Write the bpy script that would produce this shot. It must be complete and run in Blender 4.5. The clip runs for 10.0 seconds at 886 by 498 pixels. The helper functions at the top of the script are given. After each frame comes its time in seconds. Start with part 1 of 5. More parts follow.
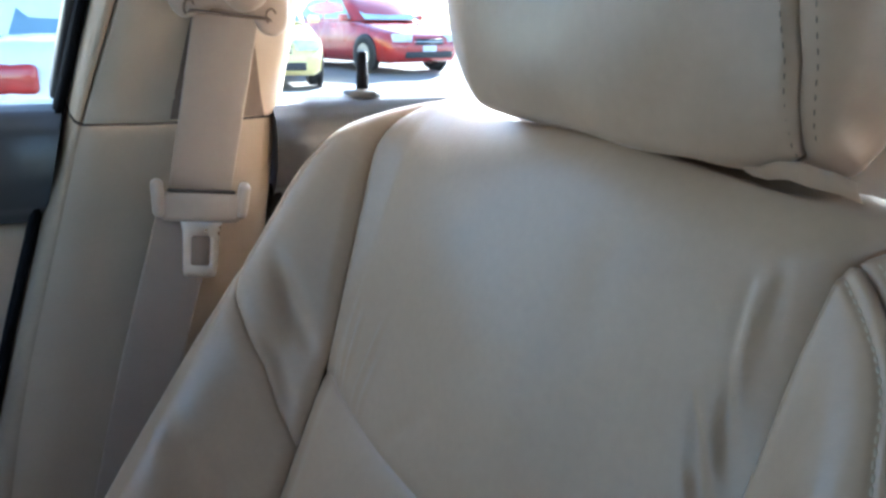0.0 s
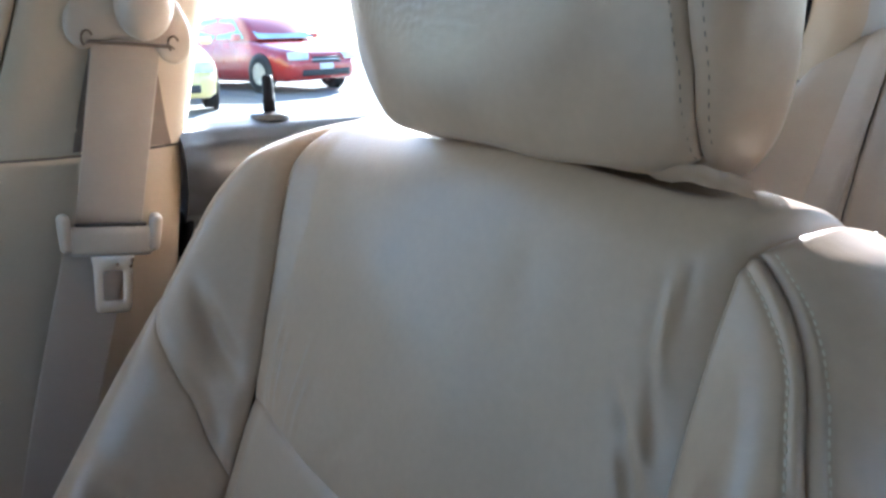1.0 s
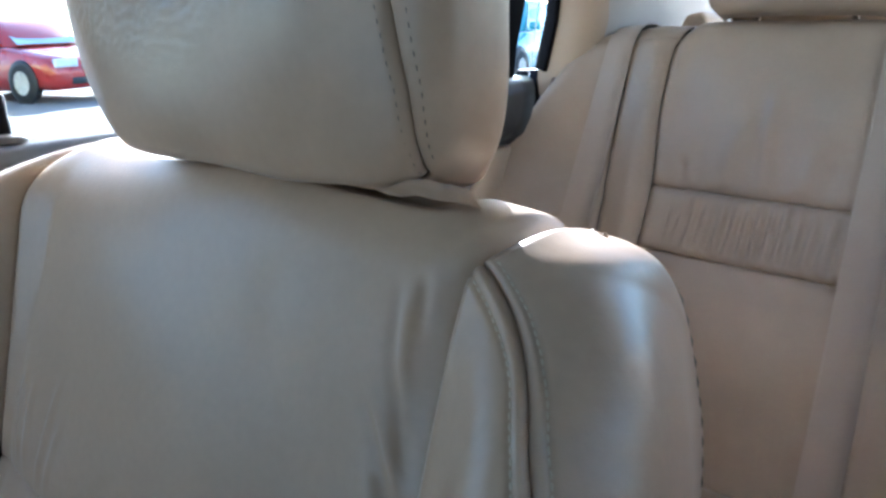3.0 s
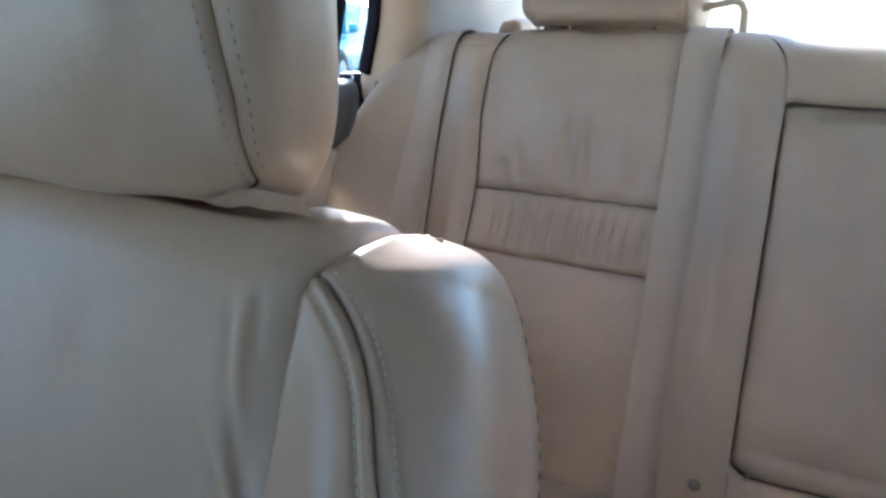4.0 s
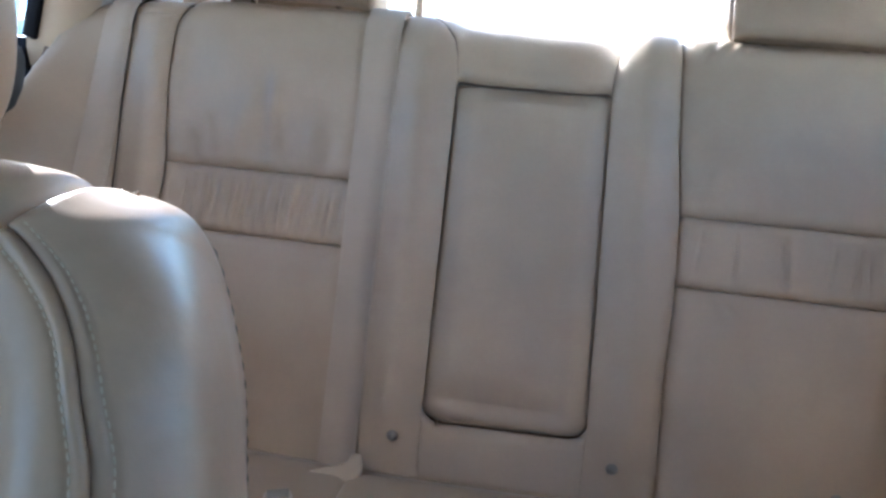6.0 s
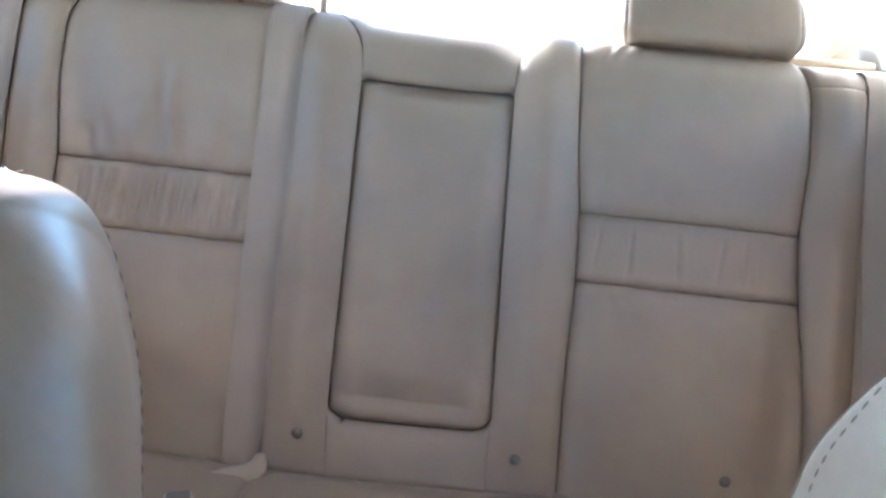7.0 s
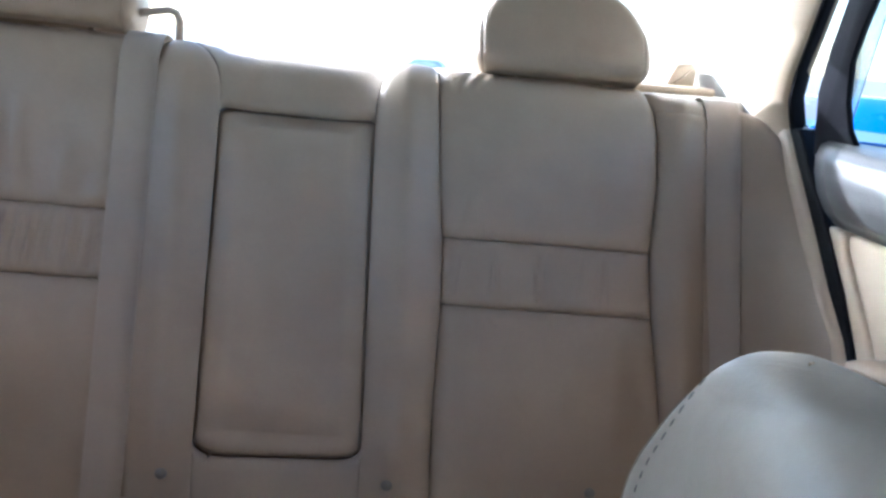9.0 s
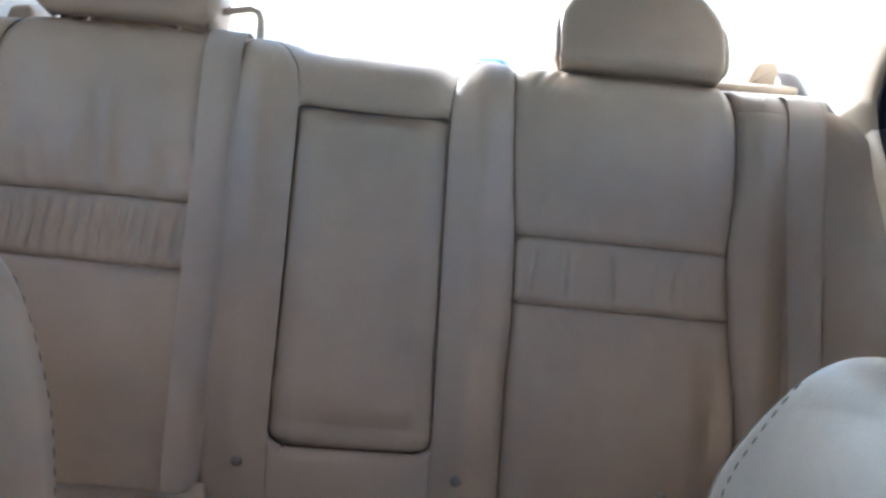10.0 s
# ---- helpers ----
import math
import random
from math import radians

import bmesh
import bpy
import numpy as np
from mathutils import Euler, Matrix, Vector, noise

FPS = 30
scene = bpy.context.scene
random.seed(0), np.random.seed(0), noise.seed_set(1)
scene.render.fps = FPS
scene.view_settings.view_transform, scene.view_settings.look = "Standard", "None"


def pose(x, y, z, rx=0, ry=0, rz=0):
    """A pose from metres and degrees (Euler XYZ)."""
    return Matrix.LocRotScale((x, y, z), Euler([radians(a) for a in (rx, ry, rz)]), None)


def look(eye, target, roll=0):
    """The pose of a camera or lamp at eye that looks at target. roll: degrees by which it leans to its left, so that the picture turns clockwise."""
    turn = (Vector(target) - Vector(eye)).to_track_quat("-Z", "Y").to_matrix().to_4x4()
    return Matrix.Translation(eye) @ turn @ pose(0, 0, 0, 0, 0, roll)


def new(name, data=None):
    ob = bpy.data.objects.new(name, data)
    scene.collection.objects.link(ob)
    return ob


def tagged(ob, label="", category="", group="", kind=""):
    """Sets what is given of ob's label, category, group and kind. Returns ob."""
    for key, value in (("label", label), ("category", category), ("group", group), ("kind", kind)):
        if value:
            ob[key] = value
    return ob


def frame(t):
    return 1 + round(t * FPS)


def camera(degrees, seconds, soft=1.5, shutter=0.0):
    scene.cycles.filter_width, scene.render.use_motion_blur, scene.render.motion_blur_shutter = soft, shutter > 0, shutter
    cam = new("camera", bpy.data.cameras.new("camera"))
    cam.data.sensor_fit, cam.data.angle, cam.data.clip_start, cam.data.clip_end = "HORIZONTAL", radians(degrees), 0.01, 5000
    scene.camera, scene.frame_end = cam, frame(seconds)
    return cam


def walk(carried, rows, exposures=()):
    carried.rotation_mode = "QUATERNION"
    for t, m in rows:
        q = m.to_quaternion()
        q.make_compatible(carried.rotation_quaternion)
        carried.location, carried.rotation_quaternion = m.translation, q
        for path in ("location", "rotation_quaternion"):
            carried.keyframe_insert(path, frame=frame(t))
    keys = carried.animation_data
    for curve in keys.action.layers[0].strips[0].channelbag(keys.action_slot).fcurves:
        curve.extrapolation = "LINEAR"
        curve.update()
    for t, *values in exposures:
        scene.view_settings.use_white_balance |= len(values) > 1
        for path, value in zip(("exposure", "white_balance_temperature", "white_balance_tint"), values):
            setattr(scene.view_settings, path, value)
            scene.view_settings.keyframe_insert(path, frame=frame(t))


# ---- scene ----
cam = camera(57.8, 10.0, soft=2.8)
EXPOSURE, SUN, SKY = 2.60, 5.0, 0.12
PATH = [
    (0, (0.035, 0.371, 1.151), (-1.708, 1.188, 0.607), 0.4),
    (0.5, (0.057, 0.355, 1.155), (-1.671, 1.246, 0.682), 1.4),
    (1, (0.04, 0.36, 1.155), (-1.603, 1.378, 0.641), -1.7),
    (1.5, (0.049, 0.392, 1.16), (-1.511, 1.491, 0.56), -3.8),
    (2, (0.06, 0.386, 1.164), (-1.403, 1.602, 0.549), -4.4),
    (3.3, (0.054, 0.385, 1.162), (-1.222, 1.837, 0.65), -2.3),
    (3.5, (0.056, 0.381, 1.163), (-1.158, 1.887, 0.652), -2.2),
    (4, (0.047, 0.389, 1.163), (-0.948, 2.037, 0.62), -1.3),
    (4.5, (0.039, 0.385, 1.16), (-0.79, 2.118, 0.601), -0.6),
    (5, (0.043, 0.376, 1.162), (-0.645, 2.161, 0.58), 0.4),
    (5.5, (0.051, 0.367, 1.16), (-0.423, 2.219, 0.571), 1.5),
    (7, (0.064, 0.352, 1.146), (-0.006, 2.27, 0.595), 4.3),
    (7.5, (0.0645, 0.353, 1.148), (0.073, 2.276, 0.600), 4.9),
    (8, (0.088, 0.348, 1.152), (0.1525, 2.288, 0.644), 5.3),
    (8.5, (0.098, 0.349, 1.158), (0.2355, 2.293, 0.708), 4.0),
    (9, (0.105, 0.347, 1.163), (0.289, 2.275, 0.672), 4.4),
    (9.5, (0.098, 0.344, 1.157), (0.209, 2.274, 0.637), 4.6),
    (10, (0.088, 0.345, 1.161), (0.123, 2.288, 0.653), 4.3),
]
walk(cam, [(t, look(eye, target, roll)) for t, eye, target, roll in PATH], exposures=[(t, EXPOSURE + e, k, 10) for t, e, k in ((0.0, 0.13, 5200), (1.0, 0.10, 5180), (2.0, 0.06, 5150), (3.3, -0.02, 5100), (4.0, 0.03, 5080), (4.5, 0.18, 5060), (5.5, 0.12, 5040), (7.0, 0.42, 4970), (7.5, 0.40, 4950), (8.2, 0.06, 4940), (9.0, -0.28, 4970), (10.0, -0.2, 4970))])

# ---- world, sun and large lights ----
SUN_TO = Vector((-0.665, 0.625, 0.38)).normalized()
world = bpy.data.worlds.new("sky")
scene.world = world
world.use_nodes = True
wn = world.node_tree.nodes
sky = wn.new("ShaderNodeTexSky")
sky.sky_type = 'NISHITA'
sky.sun_disc = False
sky.sun_elevation = math.asin(SUN_TO.z)
sky.sun_rotation = math.atan2(SUN_TO.x, SUN_TO.y)
sky.air_density, sky.dust_density, sky.ozone_density = 1.0, 0.5, 1.0
wn["Background"].inputs["Strength"].default_value = SKY
world.node_tree.links.new(sky.outputs["Color"], wn["Background"].inputs["Color"])
sun_data = bpy.data.lights.new("sun", 'SUN')
sun_data.energy, sun_data.angle, sun_data.color = SUN, radians(0.53), (1.0, 0.93, 0.82)
sun = new("sun", sun_data)
sun.matrix_world = look(Vector((0, 0, 6)) + SUN_TO * 5, Vector((0, 0, 6)))


# ---- materials ----
def material(name, color, rough=0.5, metal=0.0, grain=0.0, grain_size=0.002, mottle=0.06, mottle_size=0.15, sheen=0.0, coat=0.0, spec=0.5, stretch=(1, 1, 1), dirt=None, dirt_size=0.4):
    """A procedural surface: base colour varied at two scales, uneven gloss and a fine relief."""
    m = bpy.data.materials.new(name)
    m.use_nodes = True
    nt = m.node_tree
    n, l = nt.nodes, nt.links
    b = n["Principled BSDF"]
    tc = n.new("ShaderNodeTexCoord")
    mp = n.new("ShaderNodeMapping")
    mp.inputs["Scale"].default_value = stretch
    l.new(tc.outputs["Object"], mp.inputs["Vector"])
    big = n.new("ShaderNodeTexNoise")
    big.inputs["Scale"].default_value = 1.0 / mottle_size
    big.inputs["Detail"].default_value = 5
    l.new(mp.outputs["Vector"], big.inputs["Vector"])
    small = n.new("ShaderNodeTexNoise")
    small.inputs["Scale"].default_value = 0.35 / max(grain_size, 1e-4)
    small.inputs["Detail"].default_value = 3
    l.new(mp.outputs["Vector"], small.inputs["Vector"])
    ramp = n.new("ShaderNodeValToRGB")
    c = Vector(color)
    lo, hi = c * (1 - mottle), c * (1 + mottle)
    ramp.color_ramp.elements[0].position, ramp.color_ramp.elements[1].position = 0.3, 0.7
    ramp.color_ramp.elements[0].color = (*lo, 1)
    ramp.color_ramp.elements[1].color = (min(hi.x, 1), min(hi.y, 1), min(hi.z, 1), 1)
    l.new(big.outputs["Fac"], ramp.inputs["Fac"])
    out = ramp.outputs["Color"]
    mix = n.new("ShaderNodeMixRGB")
    mix.blend_type = 'MULTIPLY'
    mix.inputs["Fac"].default_value = mottle * 1.5
    l.new(out, mix.inputs["Color1"])
    l.new(small.outputs["Fac"], mix.inputs["Color2"])
    out = mix.outputs["Color"]
    if dirt:
        dn = n.new("ShaderNodeTexNoise")
        dn.inputs["Scale"].default_value = 1.0 / dirt_size
        dn.inputs["Detail"].default_value = 6
        dn.inputs["Roughness"].default_value = 0.65
        l.new(tc.outputs["Object"], dn.inputs["Vector"])
        dr = n.new("ShaderNodeValToRGB")
        dr.color_ramp.elements[0].position, dr.color_ramp.elements[1].position = 0.52, 0.75
        dr.color_ramp.elements[0].color, dr.color_ramp.elements[1].color = (0, 0, 0, 1), (1, 1, 1, 1)
        l.new(dn.outputs["Fac"], dr.inputs["Fac"])
        mx = n.new("ShaderNodeMixRGB")
        mx.inputs["Color2"].default_value = (*dirt, 1)
        l.new(dr.outputs["Color"], mx.inputs["Fac"])
        l.new(out, mx.inputs["Color1"])
        out = mx.outputs["Color"]
    l.new(out, b.inputs["Base Color"])
    rr = n.new("ShaderNodeMapRange")
    rr.inputs["From Min"].default_value, rr.inputs["From Max"].default_value = 0.3, 0.7
    rr.inputs["To Min"].default_value, rr.inputs["To Max"].default_value = max(rough - 0.05, 0), min(rough + 0.07, 1)
    l.new(big.outputs["Fac"], rr.inputs["Value"])
    l.new(rr.outputs["Result"], b.inputs["Roughness"])
    b.inputs["Metallic"].default_value = metal
    b.inputs["Specular IOR Level"].default_value = spec
    b.inputs["Sheen Weight"].default_value = sheen
    b.inputs["Coat Weight"].default_value = coat
    if grain:
        vo = n.new("ShaderNodeTexVoronoi")
        vo.feature = 'DISTANCE_TO_EDGE'
        vo.inputs["Scale"].default_value = 1.0 / grain_size
        l.new(mp.outputs["Vector"], vo.inputs["Vector"])
        add = n.new("ShaderNodeMath")
        add.operation = 'MULTIPLY_ADD'
        add.inputs[1].default_value = 0.6
        l.new(vo.outputs["Distance"], add.inputs[0])
        l.new(small.outputs["Fac"], add.inputs[2])
        bp = n.new("ShaderNodeBump")
        bp.inputs["Strength"].default_value = grain
        bp.inputs["Distance"].default_value = grain_size * 0.35
        l.new(add.outputs["Value"], bp.inputs["Height"])
        l.new(bp.outputs["Normal"], b.inputs["Normal"])
    return m


def webbing_material(name, color):
    """Woven belt: fine ribs across a matt weave."""
    m = material(name, color, rough=0.6, grain=0.15, grain_size=0.0016, mottle=0.05, sheen=0.2, spec=0.3)
    return m


def glass_material(name, tint):
    m = bpy.data.materials.new(name)
    m.use_nodes = True
    b = m.node_tree.nodes["Principled BSDF"]
    b.inputs["Base Color"].default_value = (*tint, 1)
    b.inputs["Roughness"].default_value = 0.0
    b.inputs["Transmission Weight"].default_value = 1.0
    b.inputs["IOR"].default_value = 1.3
    return m


leather = material("beige_leather", (0.412, 0.286, 0.182), rough=0.38, grain=0.09, grain_size=0.0017, mottle=0.08, mottle_size=0.12, spec=0.6)
leather_worn = material("worn_beige_leather", (0.398, 0.280, 0.186), rough=0.35, grain=0.12, grain_size=0.002, mottle=0.08, mottle_size=0.05, spec=0.65)
# same leather as the front, darkened to paint the bench's deeper shade
leather_rear_dim = material("dimmed_rear_beige_leather", (0.285, 0.219, 0.158), rough=0.42, grain=0.09, grain_size=0.0017, mottle=0.06, mottle_size=0.10, spec=0.4, dirt=(0.250, 0.188, 0.132), dirt_size=0.12)
# driver's side leather: cool shade painted into the base colour, fine cracks in the grain
leather_shaded = material("shaded_driver_leather", (0.300, 0.262, 0.215), rough=0.36, grain=0.16, grain_size=0.0035, mottle=0.08, mottle_size=0.05, spec=0.65)
thread = material("stitching_thread", (0.54, 0.44, 0.31), rough=0.7, mottle=0.12, mottle_size=0.01)
thread_tan = material("tan_stitching_thread", (0.20, 0.155, 0.11), rough=0.7, mottle=0.12, mottle_size=0.01)
thread_dark = material("dark_stitching_thread", (0.12, 0.12, 0.11), rough=0.7, mottle=0.12, mottle_size=0.01)
seam_dark = material("seam_lining", (0.045, 0.037, 0.030), rough=0.8, mottle=0.15, mottle_size=0.03)
trim_beige = material("beige_plastic_trim", (0.40, 0.318, 0.232), rough=0.5, grain=0.25, grain_size=0.0012, mottle=0.04, mottle_size=0.2, spec=0.4)
# beige trim darkened to paint the lower pillar's shade, reused on the belt latch
trim_beige_shaded = material("shaded_beige_plastic_trim", (0.33, 0.255, 0.18), rough=0.5, grain=0.25, grain_size=0.0012, mottle=0.06, mottle_size=0.15, spec=0.4)
# brown of slots and seam lining, also of the shade painted behind the webbing
slot_and_shade_brown = material("brown_slot_lining_and_shade", (0.15, 0.11, 0.08), rough=0.7, mottle=0.12, mottle_size=0.03)
trim_dark = material("charcoal_plastic_trim", (0.045, 0.044, 0.044), rough=0.36, grain=0.12, grain_size=0.0014, mottle=0.1, mottle_size=0.2, spec=0.4)
rubber = material("black_rubber", (0.007, 0.007, 0.009), rough=0.55, grain=0.1, grain_size=0.003, mottle=0.2, mottle_size=0.1, spec=0.05)
webbing = webbing_material("beige_belt_webbing", (0.305, 0.244, 0.192))
webbing_edge = webbing_material("belt_edge_webbing", (0.31, 0.25, 0.20))
belt_plastic = material("beige_belt_plastic", (0.38, 0.312, 0.25), rough=0.38, grain=0.08, grain_size=0.003, mottle=0.05, mottle_size=0.03)
steel = material("polished_steel", (0.78, 0.76, 0.72), rough=0.32, metal=1.0, grain=0.05, grain_size=0.004, mottle=0.1, mottle_size=0.02)
button_mat = material("grey_button_plastic", (0.16, 0.14, 0.12), rough=0.5, mottle=0.1, mottle_size=0.005)
headliner = material("headliner_fabric", (0.37, 0.355, 0.33), rough=0.9, grain=0.3, grain_size=0.003, mottle=0.05, sheen=0.3)
# unseen roof lining: blue-grey chosen to cool and dim bounced light
roof_fabric_cool = material("cool_bounce_headliner", (0.250, 0.275, 0.295), rough=0.9, grain=0.3, grain_size=0.003, mottle=0.05, sheen=0.3)
carpet = material("floor_carpet", (0.15, 0.11, 0.078), rough=0.95, grain=0.6, grain_size=0.004, mottle=0.2, mottle_size=0.05, sheen=0.3)
shelf_fabric = material("parcel_shelf_fabric", (0.62, 0.55, 0.45), rough=0.9, grain=0.4, grain_size=0.003, mottle=0.06)
glass = glass_material("window_glass", (0.93, 0.97, 0.96))
tinted = material("car_window_glass", (0.26, 0.38, 0.41), rough=0.06, mottle=0.25, mottle_size=0.6, spec=0.8)
asphalt = material("asphalt", (0.26, 0.25, 0.235), rough=0.9, grain=0.5, grain_size=0.012, mottle=0.18, mottle_size=2.5, dirt=(0.34, 0.33, 0.31), dirt_size=5.0)
tyre_rubber = material("tyre_rubber", (0.03, 0.03, 0.03), rough=0.8, mottle=0.2)
alloy = material("alloy_wheel", (0.72, 0.70, 0.64), rough=0.35, metal=0.25, mottle=0.1)
chrome = material("chrome", (0.75, 0.76, 0.78), rough=0.12, metal=1.0, mottle=0.05)
black_plastic = material("black_plastic", (0.03, 0.03, 0.032), rough=0.5, mottle=0.15)
lamp_glass = material("headlamp_lens", (0.70, 0.74, 0.76), rough=0.1, mottle=0.15, mottle_size=0.1, spec=0.8)
tail_red = material("tail_lamp_red", (0.45, 0.03, 0.02), rough=0.15, mottle=0.15, mottle_size=0.1, spec=0.7)
plate_white = material("plate_white", (0.7, 0.7, 0.68), rough=0.5, mottle=0.05)


def paint(name, color):
    return material(name, color, rough=0.25, coat=0.8, mottle=0.05, mottle_size=0.8, dirt=tuple(0.85 * c + 0.03 for c in color), dirt_size=0.6)


paint_red, paint_yellow = paint("red_car_paint", (0.42, 0.035, 0.03)), paint("yellow_car_paint", (0.82, 0.68, 0.26))
paint_white, paint_blue = paint("white_car_paint", (0.78, 0.78, 0.77)), paint("blue_car_paint", (0.02, 0.16, 0.62))
paint_pale = paint("pale_blue_car_paint", (0.42, 0.55, 0.60))
paint_teal, paint_grey = paint("teal_car_paint", (0.05, 0.32, 0.36)), paint("grey_car_paint", (0.30, 0.29, 0.33))

# ---- mesh tools ----
ORIGIN = {}


def thing(name, base, label, category, group="", kind=""):
    """An empty at the base of a thing, that holds its parts."""
    ob = new(name)
    ob.location = base
    ob.empty_display_size = 0.05
    ORIGIN[ob] = Vector(base)
    return tagged(ob, label, category, group, kind)


def finish(ob, mat, smooth=True):
    ob.data.materials.append(mat)
    if smooth:
        ob.data.polygons.foreach_set("use_smooth", [True] * len(ob.data.polygons))
    return ob


def part(name, geo, mat, parent=None, label="", smooth=True):
    """One mesh under a thing or part. geo: a bmesh, or vertices and faces, in world places."""
    me = bpy.data.meshes.new(name)
    base = ORIGIN.get(parent, Vector((0, 0, 0))) if parent else Vector((0, 0, 0))
    if isinstance(geo, tuple):
        v = np.asarray(geo[0], float) - np.array(base)
        me.from_pydata(v.tolist(), [], geo[1])
    else:
        bmesh.ops.translate(geo, verts=geo.verts, vec=-base)
        bmesh.ops.recalc_face_normals(geo, faces=geo.faces)
        geo.to_mesh(me)
        geo.free()
    me.update()
    ob = new(name, me)
    if parent:
        ob.parent = parent
        ORIGIN[ob] = base
    finish(ob, mat, smooth)
    if label:
        tagged(ob, label)
    return ob


def structure(name, geo, mat, label, category, smooth=False):
    ob = part(name, geo, mat, None, "", smooth)
    return tagged(ob, label, category, "", "structure")


def grid_faces(nu, nv, flip=False):
    f = []
    for i in range(nu - 1):
        for j in range(nv - 1):
            a, b, c, d = i * nv + j, (i + 1) * nv + j, (i + 1) * nv + j + 1, i * nv + j + 1
            f.append((a, d, c, b) if flip else (a, b, c, d))
    return f


def sstep(x, a, b):
    t = np.clip((np.asarray(x, float) - a) / (b - a), 0, 1)
    return t * t * (3 - 2 * t)


def bump(x, w):
    return np.exp(-(np.asarray(x, float) / w) ** 2)


def spaced(n, ease=0.75):
    s = np.linspace(0, 1, n)
    return (1 - ease) * s + ease * (0.5 - 0.5 * np.cos(np.pi * s))


def normals_of(P):
    du, dv = np.gradient(P, axis=0), np.gradient(P, axis=1)
    N = np.cross(du, dv)
    return N / np.maximum(np.linalg.norm(N, axis=-1, keepdims=True), 1e-12)


def patch(S, lo, hi, b0, b1, nu, nv, sink=(0, 0, 0, 0), rad=0.012, extra=None, out=1, place=None, flip=False):
    """A cushion panel on the surface S(a, b): its borders dip into seams by sink (low a, high a, low b, high b)."""
    fn = lambda f: f if callable(f) else (lambda x: np.full_like(np.asarray(x, float), f))
    lo, hi, b0, b1 = fn(lo), fn(hi), fn(b0), fn(b1)
    s, t = spaced(nu)[:, None], spaced(nv)[None, :]
    B = b0(s) + (b1(s) - b0(s)) * t
    A = lo(B) + (hi(B) - lo(B)) * s
    P = S(A, B)
    N = normals_of(P) * out
    eu = np.linalg.norm(np.diff(P, axis=0), axis=-1)
    ev = np.linalg.norm(np.diff(P, axis=1), axis=-1)
    dl = np.concatenate([np.zeros((1, nv)), np.cumsum(eu, 0)], 0)
    db = np.concatenate([np.zeros((nu, 1)), np.cumsum(ev, 1)], 1)
    dist = (dl, dl[-1:] - dl, db, db[:, -1:] - db)
    move = np.zeros((nu, nv))
    for d, k in zip(dist, sink):
        if k:
            x = 1 - np.clip(d / rad, 0, 1)
            move -= k * (1 - np.sqrt(1 - np.clip(x, 0, 1) ** 2 * 0.999)) ** 0.8
    if extra:
        move += extra(A, B)
    P = P + N * move[..., None]
    if place:
        P = place(P)
    return P.reshape(-1, 3), grid_faces(nu, nv, (out < 0) != flip)


def folds(A, B, lines):
    """Creases of leather: each (a0, b0, a1, b1, width, height)."""
    z = np.zeros_like(A)
    for a0, b0, a1, b1, w, h in lines:
        vx, vy = a1 - a0, b1 - b0
        L2 = vx * vx + vy * vy
        t = ((A - a0) * vx + (B - b0) * vy) / L2
        bend = 0.06 * np.sqrt(L2) * np.sin(np.clip(t, 0, 1) * 3.1 + h * 900)
        d = ((A - a0) * vy - (B - b0) * vx) / np.sqrt(L2) - bend * 0.5
        z += h * bump(d, w) * sstep(t, -0.05, 0.3) * (1 - sstep(t, 0.6, 1.05))
    return z


def stitches(points, normal, length=0.006, gap=0.003, size=0.0007):
    """A row of thread stitches along a line of points."""
    pts, nrm = np.asarray(points, float), np.asarray(normal, float)
    seg = np.linalg.norm(np.diff(pts, axis=0), axis=1)
    at = np.concatenate([[0], np.cumsum(seg)])
    vs, fs = [], []
    q = gap
    rng = np.random.default_rng(len(pts))
    while q + length < at[-1]:
        ends = []
        for w in (q, q + length * 0.5, q + length):
            ends.append((np.array([np.interp(w, at, pts[:, k]) for k in range(3)]), np.array([np.interp(w, at, nrm[:, k]) for k in range(3)])))
        d = ends[2][0] - ends[0][0]
        d /= max(np.linalg.norm(d), 1e-9)
        side = np.cross(d, ends[1][1])
        side /= max(np.linalg.norm(side), 1e-9)
        turn = rng.normal(0, 0.00012)
        k = len(vs)
        for (p, n), up, wd in zip(ends, (0.1, 1.0, 0.1), (0.6, 1.0, 0.6)):
            vs += [p - side * size * wd + side * turn, p + n * size * up * 1.2, p + side * size * wd + side * turn]
        for a in (k, k + 3):
            fs += [(a, a + 1, a + 4, a + 3), (a + 1, a + 2, a + 5, a + 4)]
        q += length + gap
    return (np.array(vs) if vs else np.zeros((0, 3))), fs


def tube_geo(points, r, n=8, closed_ends=True):
    pts = np.asarray(points, float)
    tan = np.gradient(pts, axis=0)
    tan /= np.maximum(np.linalg.norm(tan, axis=1, keepdims=True), 1e-9)
    ref = np.array([0.13, 0.31, 0.94])
    vs, fs = [], []
    r = np.broadcast_to(np.asarray(r, float), (len(pts),))
    for p, t, rr in zip(pts, tan, r):
        a = np.cross(t, ref)
        a /= max(np.linalg.norm(a), 1e-9)
        b = np.cross(t, a)
        for k in range(n):
            w = 2 * math.pi * k / n
            vs.append(p + rr * (a * math.cos(w) + b * math.sin(w)))
    for i in range(len(pts) - 1):
        for k in range(n):
            fs.append((i * n + k, i * n + (k + 1) % n, (i + 1) * n + (k + 1) % n, (i + 1) * n + k))
    if closed_ends:
        fs.append(tuple(range(n))[::-1])
        fs.append(tuple((len(pts) - 1) * n + k for k in range(n)))
    return np.array(vs), fs


